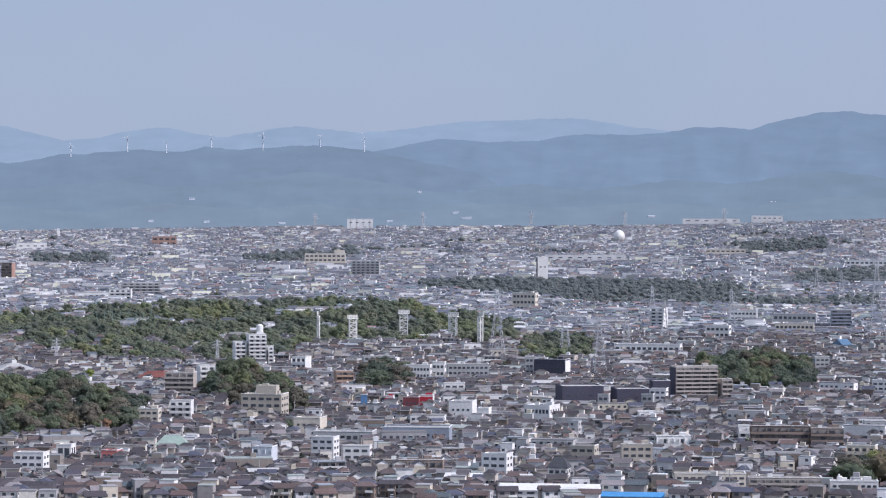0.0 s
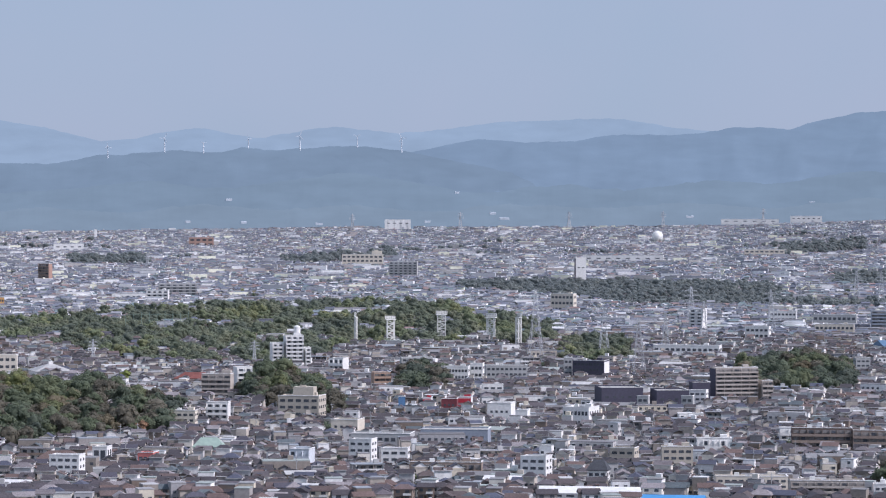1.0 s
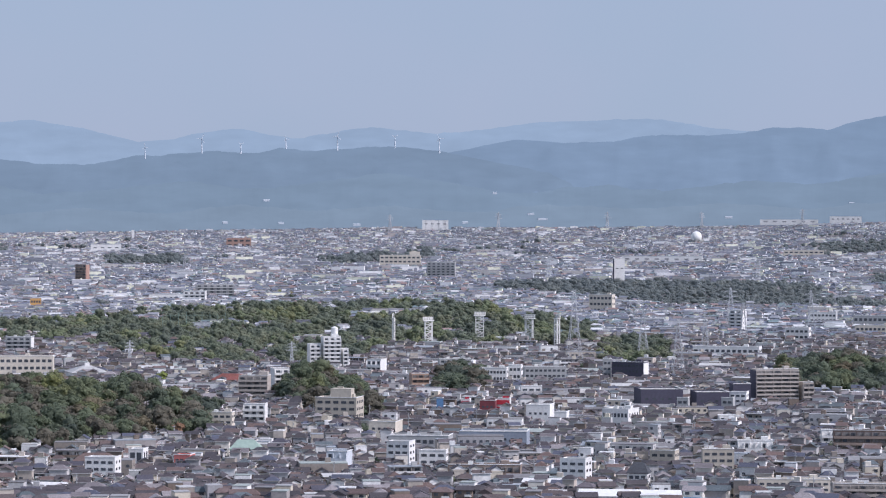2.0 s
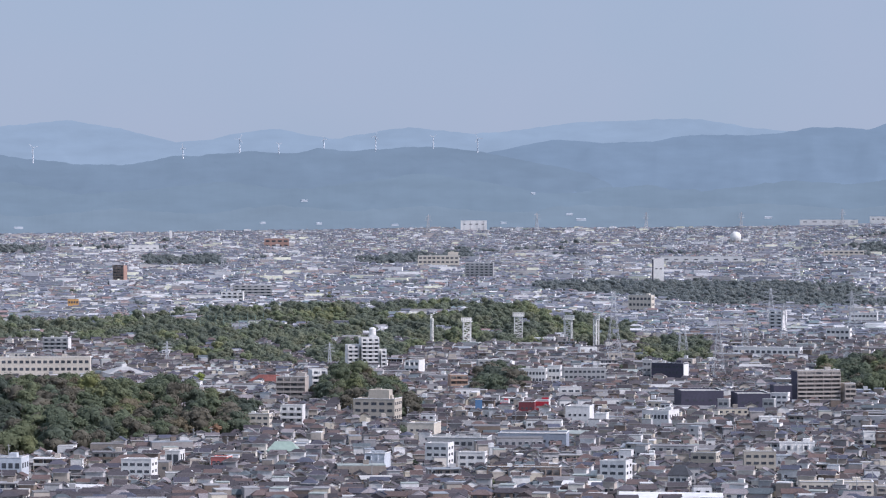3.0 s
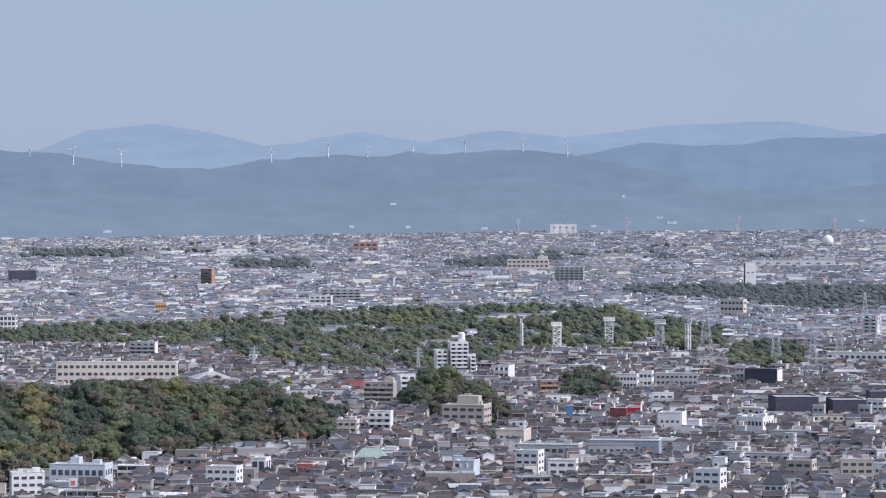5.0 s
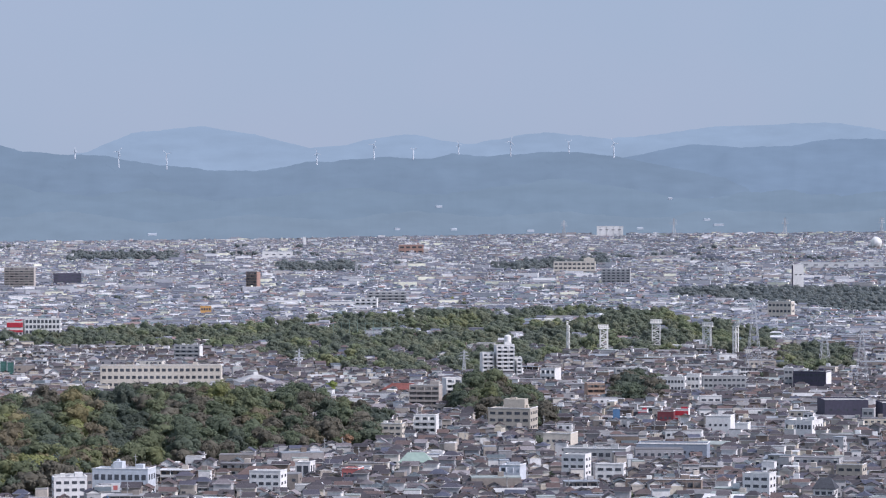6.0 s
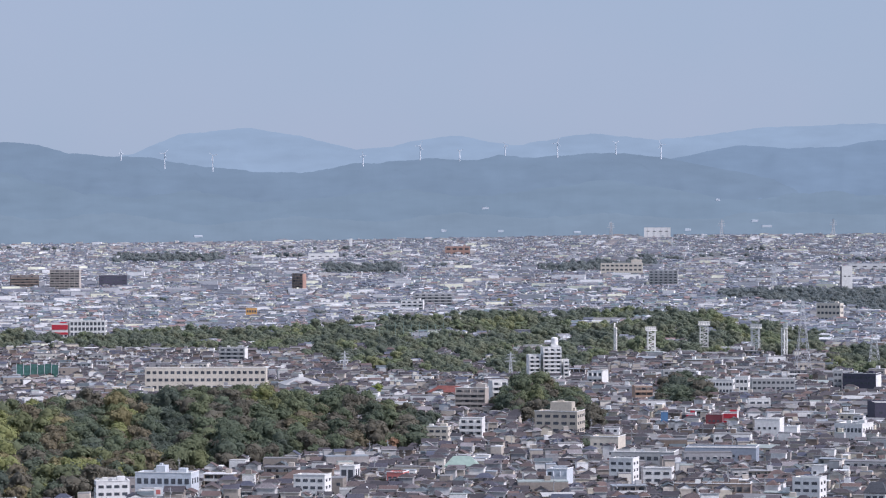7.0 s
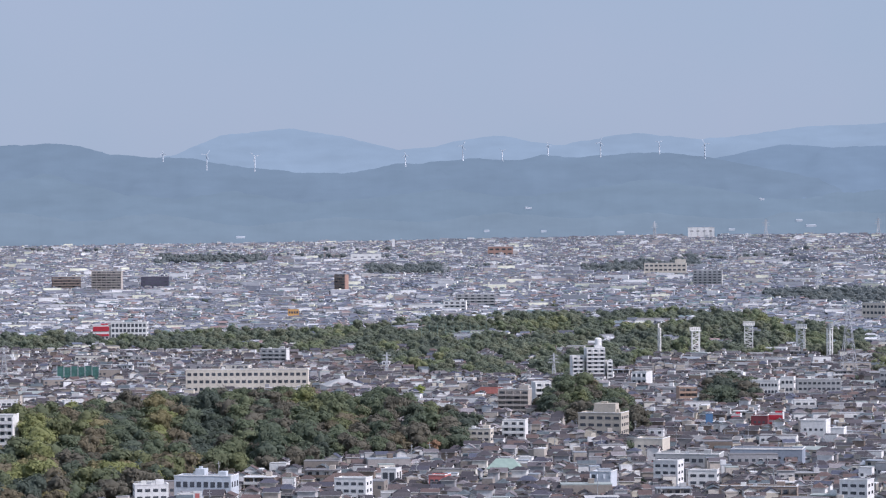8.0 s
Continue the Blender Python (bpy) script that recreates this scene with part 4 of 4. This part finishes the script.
def hill_farm(b, z, w):
    """A pale shed on the hillside, where the slope reaches the height z."""
    cols, grid = HILLSIDE["backdrop_foothills" if z > 110 else "backdrop_low_hills"]
    line = grid[:, int(np.argmin(np.abs(cols - b)))]
    k = int(np.argmax(line[:, 2] > z))
    thing = new("hillside_shed")
    thing.matrix_basis = Matrix.Translation(Vector(line[k]) + Vector((0, -2, 0.6))) @ Matrix.Rotation(radians(-b + 10), 4, "Z")
    tagged(thing, "pale shed in a clearing of the hazy hills", "shed", "sheds on the hillside")
    part("wall", boxes((0, 0, -2, w, 6, 2.3)), FAR_SHED, thing)
    part("roof", hip_roof(bmesh.new(), w, 6, 0.3, 0.5, 0.1, 1), FAR_SHED, thing)


# white sheds dimmed to blue-grey, the hills' haze put into the colour
FAR_SHED = surface("haze_tinted_metal", [(0.52, 0.57, 0.62)], 0.7, spread=0.1)
for row in ((-1.74, 122, 9), (2.42, 133, 6), (-2.48, 92, 7), (-1.48, 90, 8), (3.1, 104, 9), (3.3, 96, 14), (-0.1, 88, 10), (1.9, 92, 8), (-6.9, 84, 12), (6.7, 100, 10), (8.9, 118, 8)):
    hill_farm(*row)


# ---- utility poles along the near lanes ----
pole = new("utility_pole")
tagged(pole, "slim concrete utility pole with a cross arm", "utility pole", "utility poles along the lanes")
bm = bmesh.new()
bmesh.ops.create_cone(bm, cap_ends=True, segments=8, radius1=0.2, radius2=0.13, depth=11.5, matrix=Matrix.Translation((0, 0, 5.75)))
part("shaft", bm, WALL["grey"], pole)
part("cross_arm", boxes((0, 0, 10.4, 1.9, 0.12, 0.14)), STEEL, pole)
part("transformer", boxes((0.35, 0, 8.6, 0.5, 0.5, 0.8)), WALL["grey"], pole)
r = random.Random(31)
for i in range(90):
    b, d = r.uniform(-8, 11.5), r.uniform(1310, 1800)
    if in_wood(b, d, 3) or taken(b, d, 1):
        continue
    m = Matrix.Translation(spot(b, d, -0.3)) @ Matrix.Rotation(radians(-b + r.uniform(-20, 20)), 4, "Z")
    if i < 3:
        pole.matrix_basis = m
    else:
        copy_thing(pole, m)


# ---- houses ----


def lot_grid():
    """House lots: streets bent a little, rows of plots with lanes between, on the plain's true ground plan."""
    out = []
    r = random.Random(11)
    true, lane = 1285.0, 0
    while true < 12500:
        keep = 1.0 if true < 2400 else (2400 / true) ** 1.55
        lane += 1
        row = (8.6 if lane % 2 else 11.4) / max(keep, 0.12)
        step = math.degrees(8.8 / true)
        b = -13.2 + r.uniform(0, step)
        while b < 12.8:
            g = true + 22 * noise.noise((b * 1.1, true * 0.004, 1)) * 3 + r.uniform(-2.5, 2.5)
            b += step * r.uniform(0.85, 1.25) * (1.6 if r.random() < 0.08 else 1)
            d = g if g < 2000 else 2000 + FOLD * (1 - math.exp(-(g - 2000) / FOLD))
            out.append((b, d, d / g))
        true += row
    return out


def street_turn(b, d):
    n = noise.noise((b * 0.7, d * 0.003, 9))
    return radians(-b) + (0.13 if n > 0.05 else -0.17) + 0.2 * noise.noise((b * 2, d * 0.01, 2))


def house_variant(kind, w, dep, h, rise):
    """A detached two-storey house: walls, tiled roof, windows, door, balcony or porch."""
    thing = new("detached_house")
    tagged(thing, "two-storey rendered house with a tiled roof in a dense street" if kind != "flat" else "flat-roofed rendered house in a dense street", "house", "houses of the near streets")
    part("wall", boxes((0, 0, 0, w, dep, h)), HW_OBJECT, thing)
    if kind == "flat":
        part("roof", boxes((0, 0, h, w + 0.2, dep + 0.2, 0.35)), PR_OBJECT, thing)
    else:
        part("roof", hip_roof(bmesh.new(), w, dep, h, rise, 0.55, 0.45 if kind == "hip" else 1), HR_OBJECT, thing)
        if kind == "gable":
            bm = bmesh.new()
            for s in (-1, 1):
                v = [bm.verts.new(p) for p in ((s * w / 2, -dep / 2, h + 0.02), (s * w / 2, dep / 2, h + 0.02), (s * w / 2, 0, h + rise * 0.95))]
                bm.faces.new(v)
            part("gable_end", bm, HW_OBJECT, thing)
        part("porch_roof", hip_roof(boxes((0, -dep / 2 - 0.7, 2.7, w * 0.8, 1.4, 0.12)), 0.01, 0.01, 2.6, 0.01, 0.0, 0.5), HR_OBJECT, thing)
    for z in (1.0, 3.9):
        for x in (-0.28, 0.24):
            part("window", boxes((x * w, -dep / 2, z, w * 0.22, 0.14, 1.25)), GLASS, thing)
        part("window", boxes((w / 2, 0.1 * dep, z, 0.14, dep * 0.2, 1.1)), GLASS, thing)
    part("balcony", boxes((0.24 * w, -dep / 2 - 0.55, 2.95, w * 0.42, 1.1, 0.15), (0.24 * w, -dep / 2 - 1.05, 3.1, w * 0.42, 0.1, 0.85)), LAMP_WHITE, thing)
    part("door", boxes((-0.02 * w, -dep / 2 - 0.02, 0.1, 0.95, 0.1, 2.05)), BARK, thing)
    return thing


LOTS = [s for s in lot_grid() if s[1] < town_edge(s[0]) + 15 and not in_wood(s[0], s[1], 2) and not taken(s[0], s[1], 5)]
HOUSES = [house_variant("hip", 8, 6.5, 5.4, 1.8), house_variant("gable", 8.5, 6, 5.4, 1.8), house_variant("hip", 7, 7, 5.6, 1.7), house_variant("gable", 7, 5.6, 5.6, 1.6), house_variant("flat", 7.5, 7, 6.4, 0), house_variant("gable", 9.5, 6, 5.2, 1.9), house_variant("hip", 9, 7, 5.6, 2.0), house_variant("flat", 6.5, 7.5, 8.2, 0)]
first_use = [True] * len(HOUSES)
r = random.Random(21)
near_lots = sorted(LOTS, key=lambda s: s[1])
for b, d, s in near_lots[:300]:
    i = r.choice((0, 0, 1, 1, 2, 3, 3, 4, 5, 6, 7))
    m = Matrix.Translation(spot(b, d, -0.15)) @ Matrix.Rotation(street_turn(b, d) + r.choice((0, 0, 0, math.pi / 2, math.pi)), 4, "Z")
    if first_use[i]:
        first_use[i] = False
        HOUSES[i].matrix_basis = m
    else:
        copy_thing(HOUSES[i], m)


def house_stock(name, label, lots, detail, far=False):
    """The rest of the town's houses in one mesh: walls, pitched or flat roofs, panes."""
    vs, fs, slots = [], [], []

    def add(points, faces, slot):
        n = len(vs)
        vs.extend(points)
        for f in faces:
            fs.append([n + i for i in f])
            slots.append(slot)
    for b, d, s in lots:
        p = spot(b, d, -0.2)
        big = r.random()
        w, dep, h = r.uniform(4.8, 8.2), r.uniform(4.6, 6.4), r.uniform(4.4, 5.8)
        kind = "hip" if r.random() < 0.3 else "gable"
        if big > (0.988 if d < 2700 else 0.97):
            w, dep, h, kind = r.uniform(12, 24 if detail else 28), r.uniform(8, 12), r.uniform(6.5, 10 if detail else 13), "flat"
        elif big > (0.977 if d < 1900 else 0.965):
            w, dep, h, kind = r.uniform(13, 26), r.uniform(9, 14), r.uniform(4.5, 6.5), "shed"
        elif big > 0.955:
            w, dep, h, kind = r.uniform(9, 17), r.uniform(6.5, 8), 2.9 * r.choice((2, 2, 2, 3)), "flats"
        elif big > 0.885:
            h, kind = r.uniform(5.5, 9.0), "flat"
        elif big > 0.74:
            h = r.uniform(7, 8.5)
        elif big < 0.14:
            h = 3.3
        if far:
            w, h = w * 1.3, h * 0.85
        w, dep, h = w * s, dep * s, h * s
        a = street_turn(b, d) + (math.pi / 2 if r.random() < 0.48 and w < 10 else 0)
        c, q = math.cos(a), math.sin(a)

        def put(x, y, z):
            return (p.x + c * x - q * y, p.y + q * x + c * y, p.z + z)
        x, y = w / 2, dep / 2
        add([put(-x, -y, 0), put(x, -y, 0), put(x, y, 0), put(-x, y, 0), put(-x, -y, h), put(x, -y, h), put(x, y, h), put(-x, y, h)],
            [(0, 1, 5, 4), (1, 2, 6, 5), (2, 3, 7, 6), (3, 0, 4, 7)], 0)
        o = 0.5 * s

        def crate(x0, x1, y0, y1, z0, z1, slot):
            add([put(x0, y0, z0), put(x1, y0, z0), put(x1, y1, z0), put(x0, y1, z0), put(x0, y0, z1), put(x1, y0, z1), put(x1, y1, z1), put(x0, y1, z1)],
                [(0, 1, 5, 4), (1, 2, 6, 5), (2, 3, 7, 6), (3, 0, 4, 7), (4, 5, 6, 7)], slot)
        if kind == "flats":
            storey = 2.9 * s
            for f in range(round(h / storey)):
                crate(-x - 0.1 * s, x + 0.1 * s, -y - 1.3 * s, -y, f * storey - 0.15 * s, f * storey + 1.0 * s, 4 if f % 2 or w < 15 * s else 0)
                bays = max(2, int(w / (3.2 * s)))
                for i in range(bays):
                    u, k = -x + w * (i + r.uniform(0.4, 0.6)) / bays, r.uniform(0.7, 1.2) * s
                    crate(u - k, u + k, -y - 0.1 * s, -y, f * storey + 1.0 * s, f * storey + 2.2 * s, 3)
            for i in range(int(w / (4.2 * s)) + 1):
                u = -x + (w - 0.2 * s) * i / max(1, int(w / (4.2 * s)))
                crate(u, u + 0.2 * s, -y - 1.25 * s, -y, 0, h, 0)
            crate(-x - 0.4 * s, x + 0.4 * s, -y - 1.5 * s, y + 0.4 * s, h, h + 0.35 * s, 2)
            crate(x * 0.4, x * 0.4 + 2.6 * s, -1.2 * s, 1.2 * s, h, h + 2.2 * s, 0)
        elif kind == "flat":
            t = 0.4 * s
            add([put(-x, -y, h), put(x, -y, h), put(x, y, h), put(-x, y, h), put(-x, -y, h + t), put(x, -y, h + t), put(x, y, h + t), put(-x, y, h + t)],
                [(0, 1, 5, 4), (1, 2, 6, 5), (2, 3, 7, 6), (3, 0, 4, 7), (4, 5, 6, 7)], 2)
            if r.random() < 0.22:
                k, z1 = 1.3 * s, h + 2.4 * s
                ox = r.uniform(-0.3, 0.3) * w
                add([put(ox - k, -k, h), put(ox + k, -k, h), put(ox + k, k, h), put(ox - k, k, h), put(ox - k, -k, z1), put(ox + k, -k, z1), put(ox + k, k, z1), put(ox - k, k, z1)],
                    [(0, 1, 5, 4), (1, 2, 6, 5), (2, 3, 7, 6), (3, 0, 4, 7), (4, 5, 6, 7)], 0)
        else:
            rise = dep * r.uniform(0.24, 0.34) if kind != "shed" else dep * 0.12
            rl = x + o if kind != "hip" else x * 0.45
            e = 0.22 * s
            add([put(-x - o, -y - o, h), put(x + o, -y - o, h), put(x + o, y + o, h), put(-x - o, y + o, h), put(-x - o, -y - o, h + e), put(x + o, -y - o, h + e), put(x + o, y + o, h + e), put(-x - o, y + o, h + e), put(-rl, 0, h + e + rise), put(rl, 0, h + e + rise)],
                [(4, 5, 9, 8), (6, 7, 8, 9)] + ([(5, 6, 9), (7, 4, 8)] if kind == "hip" else []), 1 if kind != "shed" else 2)
            ex, ey = x + o + 0.02, y + o + 0.02
            if detail:
                add([put(-ex, -ey, h), put(ex, -ey, h), put(ex, ey, h), put(-ex, ey, h), put(-ex, -ey, h + e), put(ex, -ey, h + e), put(ex, ey, h + e), put(-ex, ey, h + e)],
                    [(0, 1, 5, 4), (1, 2, 6, 5), (2, 3, 7, 6), (3, 0, 4, 7)], 4)
            if kind != "hip":
                add([put(-x, -y, h), put(-x, y, h), put(-x, 0, h + rise * 0.97), put(x, -y, h), put(x, y, h), put(x, 0, h + rise * 0.97)], [(1, 0, 2), (3, 4, 5)], 0)
        if detail and not far and kind in ("hip", "gable") and h > 4.5:
            side = r.choice((-1, 1, 0))
            aw, ad, ah = w * r.uniform(0.5, 0.95), r.uniform(1.6, 3.0), r.uniform(2.6, 3.2)
            ox, oy = side * w * 0.12, -y - ad / 2
            ex, ey = aw / 2, ad / 2
            add([put(ox - ex, oy - ey, 0), put(ox + ex, oy - ey, 0), put(ox + ex, oy + ey, 0), put(ox - ex, oy + ey, 0), put(ox - ex, oy - ey, ah), put(ox + ex, oy - ey, ah), put(ox + ex, oy + ey, ah), put(ox - ex, oy + ey, ah)],
                [(0, 1, 5, 4), (1, 2, 6, 5), (3, 0, 4, 7)], 0)
            ex, ey = ex + 0.4, ey + 0.4
            add([put(ox - ex, oy - ey, ah), put(ox + ex, oy - ey, ah), put(ox + ex, oy + ey, ah + 0.9), put(ox - ex, oy + ey, ah + 0.9), put(ox - ex, oy - ey, ah + 0.15), put(ox + ex, oy - ey, ah + 0.15), put(ox + ex, oy + ey, ah + 1.05), put(ox - ex, oy + ey, ah + 1.05)],
                [(0, 1, 5, 4), (1, 2, 6, 5), (3, 0, 4, 7), (4, 5, 6, 7)], 1)
            if r.random() < 0.45:
                bw, bx = w * r.uniform(0.25, 0.5), r.uniform(-0.25, 0.25) * w
                z0, z1, y0, y1 = 3.3, 4.25, -y - 1.0, -y
                add([put(bx - bw, y0, z0), put(bx + bw, y0, z0), put(bx + bw, y1, z0), put(bx - bw, y1, z0), put(bx - bw, y0, z1), put(bx + bw, y0, z1), put(bx + bw, y1, z1), put(bx - bw, y1, z1)],
                    [(0, 1, 5, 4), (1, 2, 6, 5), (3, 0, 4, 7), (3, 2, 1, 0)], 4)
        if detail and not far and kind in ("hip", "gable", "flat") and w < 10:
            k = r.random()
            side = r.choice((-1, 1))
            if k < 0.5:
                u0, u1 = (x, x + r.uniform(1.5, 2.8)) if side > 0 else (-x - r.uniform(1.5, 2.8), -x)
                z1 = r.uniform(2.4, 3.4)
                crate(u0, u1, -y * r.uniform(0.4, 1.0), y * 0.7, 0, z1, 0)
                crate(u0 - 0.2, u1 + 0.2, -y * 0.9, y * 0.8, z1, z1 + 0.18, r.choice((1, 2, 2, 4)))
            if k > 0.3:
                u = r.uniform(-0.7, 0.7) * x
                crate(u - r.uniform(0.5, 1.4), u + r.uniform(0.5, 1.4), -y - r.uniform(2.2, 3.0), -y - 1.9, 0, r.uniform(0.9, 1.9), r.choice((0, 4, 4, 2)))
            if k > 0.55:
                crate(-x - 1.2, x + 1.2, -y - 3.3, -y - 3.15, 0, 1.2, 0)
            if kind != "flat" and k > 0.72:
                u = r.uniform(-0.5, 0.5) * x
                crate(u - 0.7, u + 0.7, -y * 0.95, -y * 0.1, h * 0.9, h + 1.3, 0)
                crate(u - 0.9, u + 0.9, -y * 1.05, -y * 0.1, h + 1.3, h + 1.5, 1)
        if detail and kind != "flats":
            floors = max(1, int(h / (2.9 * s)))
            n = max(2, int(w / (3.2 * s)))
            for f in range(floors):
                z0, z1 = (f * 2.9 + 0.9) * s, (f * 2.9 + 2.2) * s
                for i in range(n):
                    if r.random() < 0.75:
                        u = -x + w * (i + 0.5) / n
                        k = 0.8 * s
                        add([put(u - k, -y - 0.07, z0), put(u + k, -y - 0.07, z0), put(u + k, -y - 0.07, z1), put(u - k, -y - 0.07, z1)], [(0, 1, 2, 3)], 3)
                        if d < 1700 and r.random() < 0.5:
                            crate(u - k - 0.15, u + k + 0.15, -y - 0.35, -y, z1 + 0.05, z1 + 0.17, 4)
                u = r.uniform(-0.3, 0.3) * dep
                for xx, face in ((-x - 0.06, (3, 2, 1, 0)), (x + 0.06, (0, 1, 2, 3))):
                    add([put(xx, u - 0.7 * s, z0), put(xx, u + 0.7 * s, z0), put(xx, u + 0.7 * s, z1), put(xx, u - 0.7 * s, z1)], [face], 3)
    # far lots take the wall and roof colours with the haze in them
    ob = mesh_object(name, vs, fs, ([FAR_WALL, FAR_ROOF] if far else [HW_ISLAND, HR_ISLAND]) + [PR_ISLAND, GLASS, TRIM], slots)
    return tagged(ob, label, "houses", kind="stuff")


rest = near_lots[300:]
house_stock("town_houses", "dense streets of dark-roofed houses and pale blocks", [s for s in rest if s[1] < 2700], True)
house_stock("farther_houses", "streets of haze-tinted houses and low blocks across town", [s for s in rest if 2700 <= s[1] < 3400], True, True)
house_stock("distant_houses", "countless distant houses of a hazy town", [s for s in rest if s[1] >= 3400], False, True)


# ---- cars parked in the near lanes ----
CAR_PAINT = surface("car_paint_mixed", [(0.78, 0.78, 0.78), (0.70, 0.71, 0.72), (0.05, 0.05, 0.055), (0.40, 0.41, 0.42), (0.78, 0.78, 0.78), (0.10, 0.14, 0.24), (0.34, 0.05, 0.05)], 0.35, "island", grain=0.9, spread=0.04)


def parked_cars(lots):
    """Small cars, each a body with a raised glazed cabin."""
    vs, fs, slots = [], [], []
    profile = ((-1.9, 0.25), (1.9, 0.25), (1.9, 0.8), (1.1, 0.92), (0.6, 1.45), (-1.2, 1.48), (-1.75, 0.95), (-1.9, 0.85))
    for b, d in lots:
        p, a = spot(b, d), radians(-b) + r.choice((0, 0.1, math.pi / 2, math.pi, -0.15))
        c, q = math.cos(a), math.sin(a)
        n = len(vs)
        for half in (-0.8, 0.8):
            for x, z in profile:
                y = half * (1 if z < 1 else 0.85)
                vs.append((p.x + c * x - q * y, p.y + q * x + c * y, p.z + z))
        k = len(profile)
        fs.append([n + i for i in range(k)])
        fs.append([n + k + i for i in reversed(range(k))])
        slots += [0, 0]
        for i in range(k):
            j = (i + 1) % k
            fs.append([n + j, n + i, n + k + i, n + k + j])
            slots.append(1 if i in (3, 5) else 0)
    ob = mesh_object("parked_cars", vs, fs, [CAR_PAINT, GLASS], slots)
    return tagged(ob, "small cars parked along the lanes between houses", "cars", kind="stuff")


parked_cars([(b + r.uniform(-0.1, 0.1), d - 5.2) for b, d, s in near_lots if d < 2000 and r.random() < 0.22 and not taken(b, d - 5.2, 4)])


# ---- loose trees between the houses ----
loose = [s for s in near_lots if noise.noise((s[0] * 3, s[1] * 0.012, 4)) > 0.16 and r.random() < 0.4]
woodland("garden_trees", "scattered garden trees between town houses", [(b + 0.12, d + 5) for b, d, s in loose if d < 4000 and not taken(b + 0.12, d + 5, 2)][:2200], TINY_CROWNS, 0.5)
